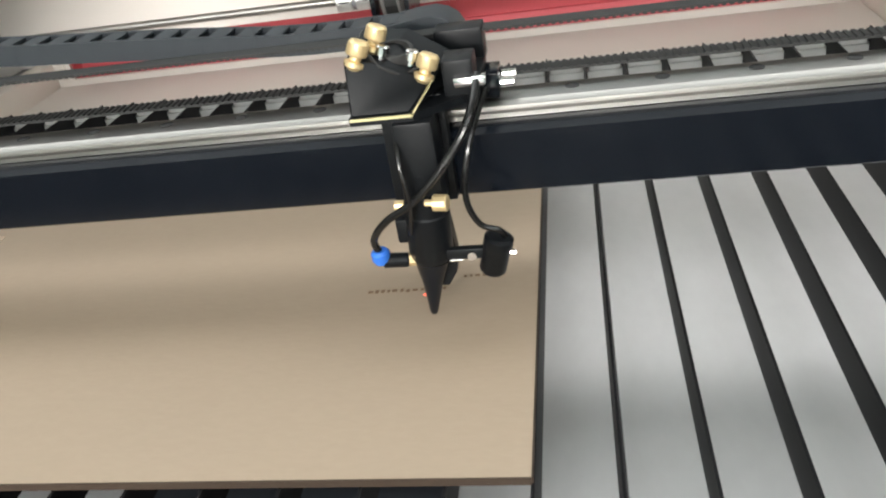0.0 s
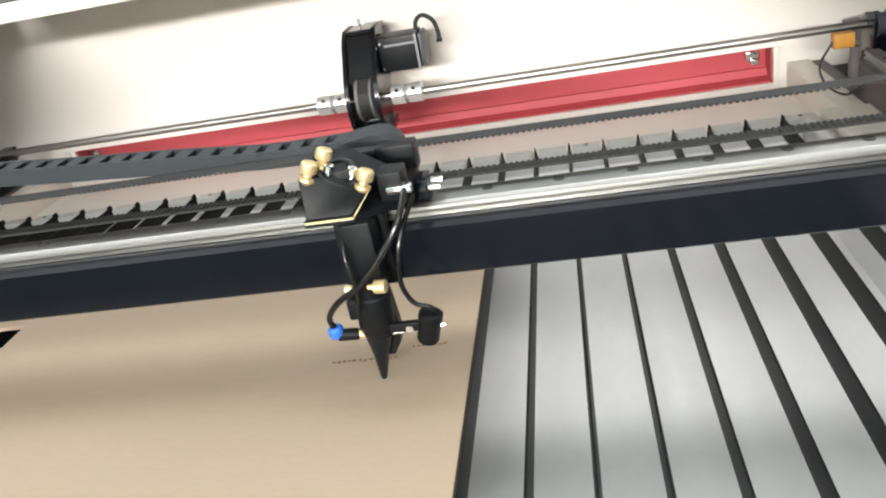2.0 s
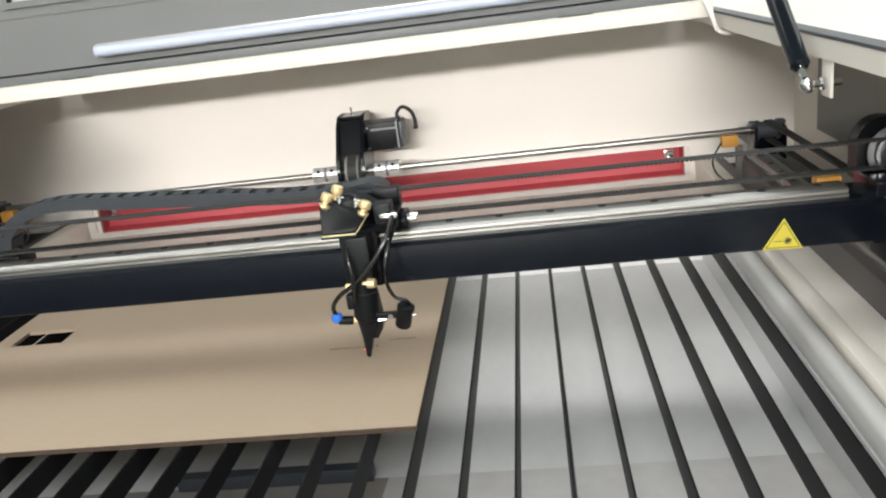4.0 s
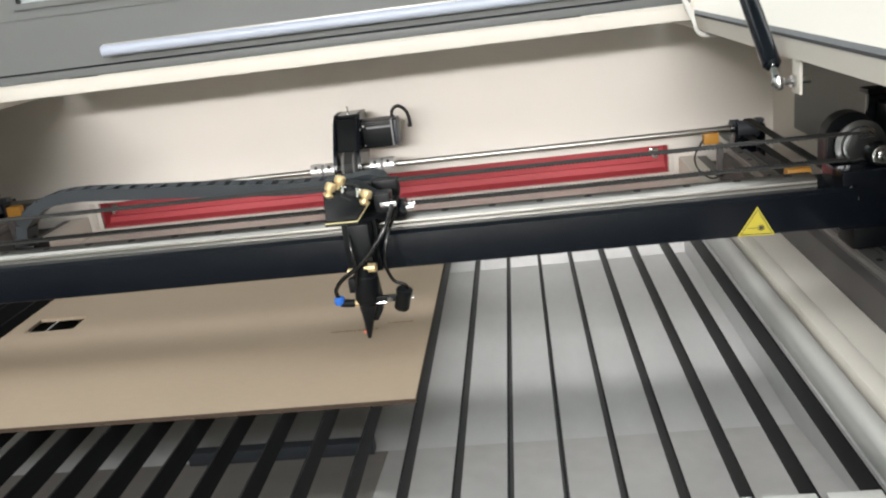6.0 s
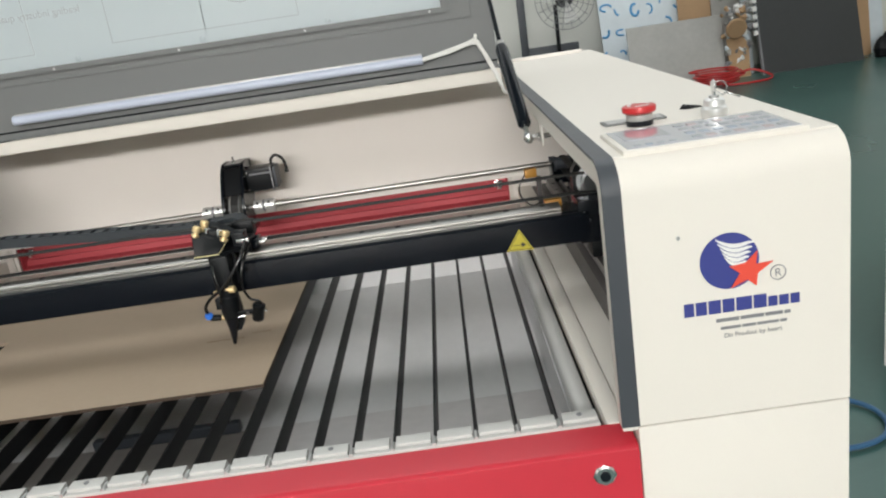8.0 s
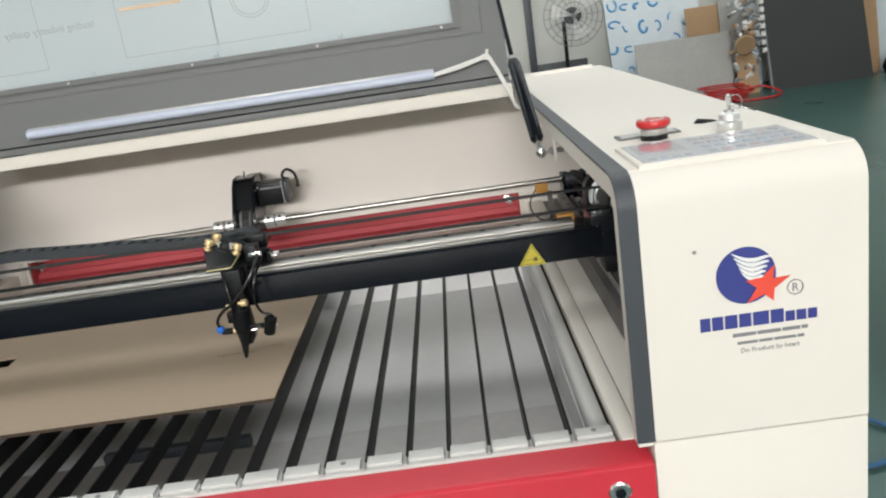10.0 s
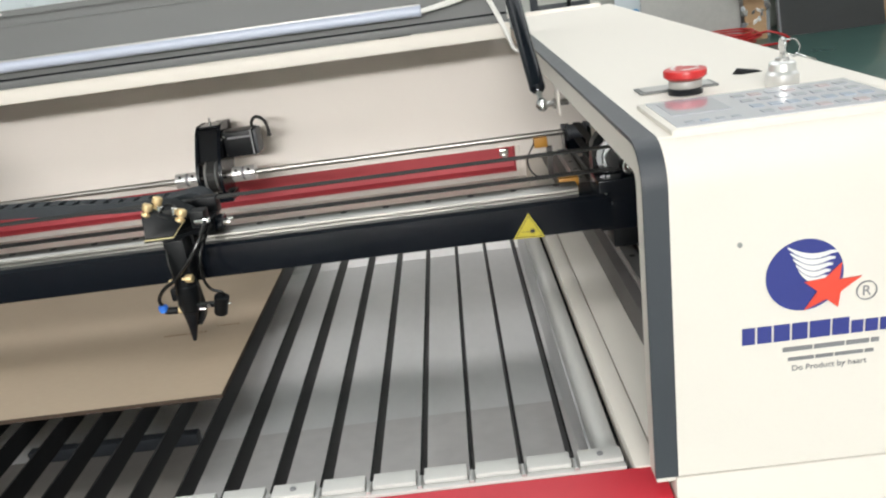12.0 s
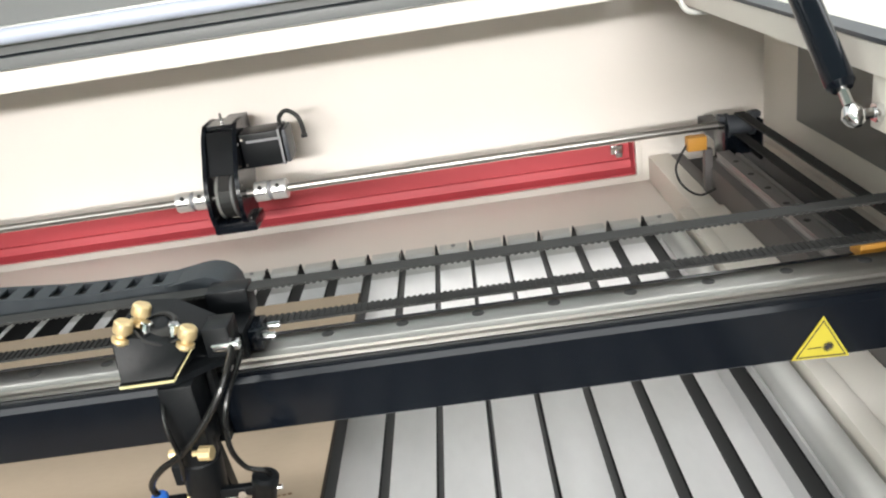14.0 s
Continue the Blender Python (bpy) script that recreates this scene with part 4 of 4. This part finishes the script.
# ---- lid ----
lid = thing("lid", (0, 0.92, 1.13), "raised grey lid with a pale window", "lid")
part("lid_frame", panel_with_hole("y", 0.916, 0.941, -0.665, 0.665, 1.131, 1.95, -0.525, 0.560, 1.272, 1.85), LIDGREY, lid)
part("lid_fold", box(-0.664, 0.664, 0.909, 0.9155, 1.1315, 1.146, 0.002), LIDGREY, lid)
part("lid_groove", box(-0.664, 0.664, 0.9135, 0.9158, 1.1465, 1.1495), BLACK, lid)
part("lid_bead", box(-0.600, 0.620, 0.9135, 0.9155, 1.2430, 1.2455, 0.0005), LIDGREY, lid)
part("lid_bead", box(0.6180, 0.6205, 0.9135, 0.9155, 1.2460, 1.94, 0.0005), LIDGREY, lid)
part("lid_bead", box(-0.6205, -0.6180, 0.9135, 0.9155, 1.2460, 1.94, 0.0005), LIDGREY, lid)
part("window_frame", panel_with_hole("y", 0.9085, 0.9155, -0.537, 0.572, 1.261, 1.87, -0.525, 0.560, 1.272, 1.85), LIDGREY, lid)
PANE = bpy.data.materials.new("filmed_pane")
PANE.use_nodes = True
nt = PANE.node_tree
pb = nt.nodes["Principled BSDF"]
pb.inputs["Base Color"].default_value = (0.63, 0.68, 0.70, 1)
pb.inputs["Roughness"].default_value = 0.25
tr = nt.nodes.new("ShaderNodeBsdfTranslucent")
tr.inputs[0].default_value = (0.80, 0.86, 0.88, 1)
mx = nt.nodes.new("ShaderNodeMixShader")
mx.inputs[0].default_value = 0.45
nt.links.new(pb.outputs[0], mx.inputs[1]), nt.links.new(tr.outputs[0], mx.inputs[2]), nt.links.new(mx.outputs[0], nt.nodes["Material Output"].inputs[0])
pane = part("window_pane", box(-0.5245, 0.5595, 0.924, 0.928, 1.2725, 1.8495), PANE, lid, "pale filmed window pane")
PALE = material("pale_print", (0.46, 0.48, 0.50), 0.6, scale=100, bump=0.0)
PALEORANGE = material("pale_orange_print", (0.66, 0.50, 0.36), 0.6, scale=100, bump=0.0)
for x0, x1, z0, z1 in ((-0.14, 0.06, 1.300, 1.42), (0.06, 0.26, 1.300, 1.42), (-0.46, -0.31, 1.300, 1.46)):
    fr = bmesh.new()
    for a, b, c, d in ((x0, x1, z0, z0 + 0.0012), (x0, x1, z1, z1 + 0.0012), (x0, x0 + 0.0012, z0, z1), (x1, x1 + 0.0012, z0, z1)):
        box(a, b, 0.9232, 0.9238, c, d, bm=fr)
    part("print_frame", fr, PALE, pane)
seal = bmesh.new()
for r in (0.042, 0.036):
    oo = [(0.145 + r * math.cos(2 * math.pi * i / 36), 1.385 + r * math.sin(2 * math.pi * i / 36)) for i in range(36)]
    ii = [(0.145 + (r - 0.0015) * math.cos(2 * math.pi * i / 36), 1.385 + (r - 0.0015) * math.sin(2 * math.pi * i / 36)) for i in range(36)]
    for k in range(36):
        extrude_y([oo[k], oo[(k + 1) % 36], ii[(k + 1) % 36], ii[k]], 0.9230, 0.9238, bm=seal)
part("print_seal", seal, PALE, pane)
motto = bpy.data.curves.new("window_text", "FONT")
motto.body, motto.size, motto.extrude = "leading industry quality", 0.021, 0.0002
motto.materials.append(PALE)
mt = new("window_text", motto)
mt.matrix_basis = pose(-0.190, 0.9234, 1.373, 90, 0, 180)
mt.parent = pane
part("print_bar", box(-0.130, 0.000, 0.9232, 0.9238, 1.395, 1.402), PALEORANGE, pane)
for x in (-0.27, 0.0, 0.27, 0.535):
    part("lid_screw", rod((x, 0.9085, 1.2665), (x, 0.9065, 1.2665), 0.0026, 10), DULL, lid)
    part("pane_clip", lathe((x + 0.05, 0.923, 1.280), (x + 0.05, 0.920, 1.280), [(0, 0.006), (0.6, 0.006), (1, 0.004)], 12), PANE, lid)
lid.location.z = 1.139
for s in (1, -1):
    part("hinge", rod((s * 0.45 - 0.03, 0.938, 1.1345), (s * 0.45 + 0.03, 0.938, 1.1345), 0.005, 12), CHROME, lid)

tube_lamp = thing("tube_lamp", (0.06, 0.9, 1.18), "unlit frosted tube lamp strip on the lid", "lamp")
part("channel", box(-0.380, 0.505, 0.899, 0.9158, 1.1900, 1.1935, 0.0008), DULL, tube_lamp)
part("channel", box(-0.380, 0.505, 0.9120, 0.9158, 1.1700, 1.1895), DULL, tube_lamp)
part("diffuser", lathe((-0.376, 0.898, 1.1815), (0.501, 0.898, 1.1815), [(0, 0.0098), (1, 0.0098)], 20), LEDTUBE, tube_lamp)
for a, b in ((-0.381, -0.376), (0.501, 0.506)):
    part("end_cap", rod((a, 0.898, 1.1815), (b, 0.898, 1.1815), 0.0105, 20, 0.001), LEDTUBE, tube_lamp)
cord = thing("lamp_cord", (0.6, 0.91, 1.12), "white lamp cord tied to the lid", "cable")
part("cord", tube([(0.506, 0.898, 1.182), (0.55, 0.897, 1.190), (0.60, 0.900, 1.200), (0.622, 0.900, 1.205), (0.634, 0.899, 1.185), (0.650, 0.897, 1.150), (0.662, 0.894, 1.118), (0.672, 0.890, 1.090), (0.700, 0.893, 1.084), (0.715, 0.90, 1.095)], 0.0034, 8), CABLE, cord)
part("cord", tube([(0.506, 0.895, 1.179), (0.56, 0.893, 1.187), (0.615, 0.895, 1.199), (0.628, 0.894, 1.190), (0.646, 0.892, 1.150), (0.666, 0.888, 1.100)], 0.0026, 8), CABLE, cord)
part("cord_tie", rod((0.618, 0.895, 1.196), (0.624, 0.899, 1.217), 0.0035, 8), CABLE, cord)

for s in (1, -1):
    b0, b1, b2 = Vector((s * 0.664, 0.441, 1.065)), Vector((s * 0.647, 0.565, 1.207)), Vector((s * 0.622, 0.905, 1.600))
    spring = thing("gas_spring", b0, "black gas spring between cabinet and lid", "gas spring", "lid springs")
    d = (b1 - b0).normalized()
    part("cylinder", lathe(b0 + d * 0.022, b1, [(0, 0.0075), (0.03, 0.0110), (0.95, 0.0110), (1, 0.0085)], 24), BLACK, spring)
    part("end_cap", rod(b1, b1 + d * 0.008, 0.0085, 18, 0.002), DULL, spring)
    part("piston_rod", rod(b1 + d * 0.006, b2, 0.0040, 14), BLACK, spring)
    part("end_rod", rod(b0, b0 + d * 0.026, 0.0042, 12), CHROME, spring)
    part("ball_socket", lathe(b0 - d * 0.009, b0 + d * 0.009, [(0, 0.003), (0.15, 0.0065), (0.5, 0.0088), (0.85, 0.0065), (1, 0.004)], 18), CHROME, spring, "bright ball joint")
    part("ball_stud", rod(b0, (s * 0.700, 0.441, 1.065), 0.0042, 12), CHROME, spring)
    part("nut", rod((s * 0.6785, 0.441, 1.065), (s * 0.6835, 0.441, 1.065), 0.0075, 6), CHROME, spring)
    part("bracket", box(*sorted((s * 0.684, s * 0.6875)), 0.428, 0.456, 1.050, 1.0905, 0.001), CREAM, spring)
    part("lid_mount", box(*sorted((s * 0.612, s * 0.632)), 0.898, 0.9155, 1.585, 1.615, 0.002), DULL, spring)

# ---- the hall's far side ----
def leaning(x0, x1, h, y, lean, thick):
    """A sheet that stands at y and leans back onto the wall."""
    bm = bmesh.new()
    quads(bm, [[(x0, y, 0), (x0, y + thick, 0), (x0, y + thick + lean, h), (x0, y + lean, h)], [(x1, y, 0), (x1, y + thick, 0), (x1, y + thick + lean, h), (x1, y + lean, h)]])
    bmesh.ops.recalc_face_normals(bm, faces=bm.faces)
    return bm


FILM = material("printed_film", (0.62, 0.68, 0.72), 0.35, scale=12, grain=0.1, spread=0.2, blotch=3)
FILMBLUE = material("blue_film_print", (0.10, 0.34, 0.62), 0.4, scale=12, bump=0.0)
film = thing("film_covered_sheet", (2.95, 8.45, 0), "steel sheet with white and blue protective film", "sheet")
part("sheet", leaning(2.44, 3.50, 1.35, 8.42, 0.40, 0.02), FILM, film)
for k in range(30):
    x, z = 2.50 + 0.17 * (k % 6) + random.uniform(-0.03, 0.03), 0.16 + 0.24 * (k // 6) + random.uniform(-0.04, 0.04)
    y = 8.42 + 0.40 * z / 1.35 - 0.006
    w_, h_, a0 = random.uniform(0.03, 0.07), random.uniform(0.03, 0.08), random.uniform(0, 6)
    pts = [(x + w_ * math.cos(a + a0), y + 0.3 * h_ * math.sin(a + a0), z + h_ * math.sin(a + a0)) for a in [i * 0.5 for i in range(random.randint(4, 11))]]
    part("film_mark", tube(pts, random.uniform(0.009, 0.016), 5, 2), FILMBLUE, film)
solid("steel_sheet", leaning(2.66, 3.70, 0.68, 8.20, 0.15, 0.02), SHEET, "scuffed grey steel sheet leaning by the wall", "sheet")
for x0, x1, h, y, c in ((3.30, 3.72, 0.98, 8.44, CARD), (3.66, 3.98, 1.25, 8.40, SHEET), (3.72, 3.95, 0.42, 8.16, CARD), (3.95, 4.04, 1.30, 8.30, FILM)):
    solid("leaning_offcut", leaning(x0, x1, h, y, 0.14 * h, 0.02), c, "offcut sheet leaning against the workshop wall", "sheet", "leaning offcuts")
junk = thing("offcut_pile", (3.84, 8.2, 0), "pile of crumpled foil and offcuts", "scrap pile")
for k in range(70):
    x, z = random.uniform(3.70, 4.00), random.uniform(0.08, 1.05)
    r = random.uniform(0.018, 0.050)
    p = Vector((x, 8.20 + 0.14 * z, z))
    q = p + Vector((random.uniform(-0.08, 0.08), -0.05, random.uniform(-0.07, 0.07)))
    part("scrap", lathe(p, q, [(0, r * 0.4), (0.4, r), (1, r * 0.3)], 5), random.choice((FILM, SHEET, DULL, PRINTWHITE, GREYPRINT, CARD)), junk)
part("offcut", leaning(3.72, 3.94, 0.34, 8.12, 0.1, 0.03), CARD, junk)
part("disc", lathe((3.80, 8.12, 0.52), (3.80, 8.15, 0.53), [(0, 0.10), (0.5, 0.115), (1, 0.11)], 20), CARD, junk)
for k in range(10):
    part("bracket", box(3.985, 4.030, 8.12 + 0.01 * k, 8.15 + 0.01 * k, 0.42 + 0.085 * k, 0.47 + 0.085 * k, 0.006), PRINTWHITE, junk)
dark = thing("dark_panel", (4.6, 8.1, 0), "large dark grey panel leaning on the wall", "panel")
part("panel_face", leaning(4.06, 5.14, 1.30, 8.05, 0.35, 0.03), DARKSHEET, dark)
part("panel_trim", leaning(4.04, 4.06, 1.31, 8.04, 0.35, 0.05), GREYPRINT, dark)
solid("leaning_offcut", leaning(5.16, 5.40, 0.9, 8.4, 0.12, 0.02), CARD, "tan offcut sheet leaning against the wall", "sheet", "leaning offcuts")
solid("leaning_offcut", leaning(5.34, 5.60, 1.1, 8.5, 0.15, 0.02), FILM, "film-covered offcut sheet leaning against the wall", "sheet", "leaning offcuts")
bag = bmesh.new()
for k in range(7):
    lathe((5.33 + 0.07 * k, 8.05 + 0.03 * (k % 2), 0.0), (5.35 + 0.06 * k, 8.08, 0.22 + 0.05 * (k % 3)), [(0, 0.06), (0.4, 0.09), (0.8, 0.06), (1, 0.02)], 9, bm=bag)
solid("black_bag", bag, MATT, "crumpled black bag on the floor", "bag")
hose = thing("red_hose", (3.5, 7.9, 0), "coiled red air hose on the floor", "hose")
pts = []
for k in range(64):
    a = k * 0.55
    pts.append((3.45 + (0.20 + 0.012 * (k % 7)) * math.cos(a) + 0.02 * math.sin(k), 7.8 + 0.22 * math.sin(a), 0.02 + 0.0022 * k))
part("coil", tube(pts, 0.010, 6, 4), REDPLASTIC, hose)
part("loose_end", tube([(3.62, 7.85, 0.05), (3.85, 7.9, 0.10), (4.02, 7.78, 0.03), (3.90, 7.60, 0.015), (3.60, 7.55, 0.015), (3.45, 7.62, 0.02)], 0.012, 6), REDPLASTIC, hose)
fan = thing("pedestal_fan", (1.93, 8.25, 0), "black wire pedestal fan", "fan")
part("pole", rod((1.90, 8.3, 0.02), (1.90, 8.3, 1.05), 0.022, 12), MATT, fan)
part("base", lathe((1.90, 8.3, 0), (1.90, 8.3, 0.04), [(0, 0.24), (0.6, 0.22), (1, 0.05)], 24), MATT, fan)
part("motor", lathe((1.99, 8.34, 1.10), (1.99, 8.18, 1.10), [(0, 0.05), (0.3, 0.09), (0.9, 0.09), (1, 0.06)], 18), MATT, fan)
for k in range(5):
    part("cage_ring", tube([(1.99 + (0.08 + 0.06 * k) * math.cos(a), 8.16 - 0.05 + 0.012 * k, 1.10 + (0.08 + 0.06 * k) * math.sin(a)) for a in [2 * math.pi * i / 18 for i in range(19)]], 0.004, 5, 2), GREYPRINT, fan)
for k in range(18):
    a = 2 * math.pi * k / 18
    part("cage_wire", rod((1.99, 8.11, 1.10), (1.99 + 0.32 * math.cos(a), 8.16, 1.10 + 0.32 * math.sin(a)), 0.003, 5), GREYPRINT, fan)
for k in range(3):
    a = 2 * math.pi * k / 3 + 0.4
    part("blade", extrude_y([(1.99, 1.10), (1.99 + 0.26 * math.cos(a), 1.10 + 0.26 * math.sin(a)), (1.99 + 0.24 * math.cos(a + 0.7), 1.10 + 0.24 * math.sin(a + 0.7))], 8.135, 8.145), DULL, fan)
stand = thing("steel_stand", (1.85, 8.35, 0), "dark steel stand with a plain sheet panel", "stand")
part("post", box(1.50, 1.58, 8.40, 8.46, 0, 1.9, 0.005), CHAR, stand)
part("panel", box(1.58, 2.14, 8.40, 8.45, 0, 0.62, 0.005), CHAR, stand)
part("rail", box(1.58, 2.14, 8.40, 8.45, 1.84, 1.90, 0.005), CHAR, stand)
cabinet = thing("neighbour_machine", (2.05, 2.0, 0), "tall pale cabinet of a neighbouring machine", "cabinet")
turned = lambda o: [(1.715 + u * math.cos(-0.52) - v * math.sin(-0.52), 1.30 + u * math.sin(-0.52) + v * math.cos(-0.52)) for u, v in o]
part("body", extrude_z(turned([(0, 0.03), (0.03, 0), (0.8, 0), (0.8, 1.2), (0, 1.2)]), 0.07, 1.95), PRINTWHITE, cabinet)
part("plinth", extrude_z(turned([(0.04, 0.04), (0.76, 0.04), (0.76, 1.16), (0.04, 1.16)]), 0, 0.0695), GREYPRINT, cabinet)
solid("floor_cable", tube([(1.15, 1.3, 0.01), (1.38, 1.36, 0.012), (1.60, 1.24, 0.012), (1.62, 1.10, 0.012), (1.50, 1.02, 0.012), (1.2, 1.05, 0.01)], 0.008, 8), BLUECABLE, "blue cable lying in a loop on the floor", "cable")
solid("floor_cable", tube([(1.15, 1.75, 0.012), (1.45, 1.66, 0.012), (1.62, 1.72, 0.012), (1.75, 1.60, 0.012)], 0.012, 8), BLUECABLE, "thick blue cable on the floor", "cable")
strip = thing("power_strip", (1.82, 1.98, 0), "white power strip with a black plug", "power strip")
part("strip_body", box(1.72, 1.92, 1.93, 2.03, 0.0, 0.06, 0.012), PRINTWHITE, strip)
part("plug", rod((1.76, 1.98, 0.06), (1.72, 1.98, 0.12), 0.035, 12, 0.006), MATT, strip)
part("plug_cord", tube([(1.73, 1.98, 0.12), (1.70, 2.0, 0.18), (1.60, 2.1, 0.10), (1.5, 2.2, 0.01)], 0.010, 8), MATT, strip)

# ---- ceiling lamps ----
for lx, ly in LAMPS:
    lamp = thing("ceiling_lamp", (lx, ly, 4.6), "white fluorescent ceiling lamp", "lamp", "ceiling lamps")
    part("housing", box(lx - 1.62, lx + 1.62, ly - 1.12, ly + 1.12, 4.30, 4.36, 0.01), PRINTWHITE, lamp)
    for dx in (-1, 1):
        part("hanger", rod((lx + dx, ly, 4.36), (lx + dx, ly, 4.6), 0.008, 8), DULL, lamp)
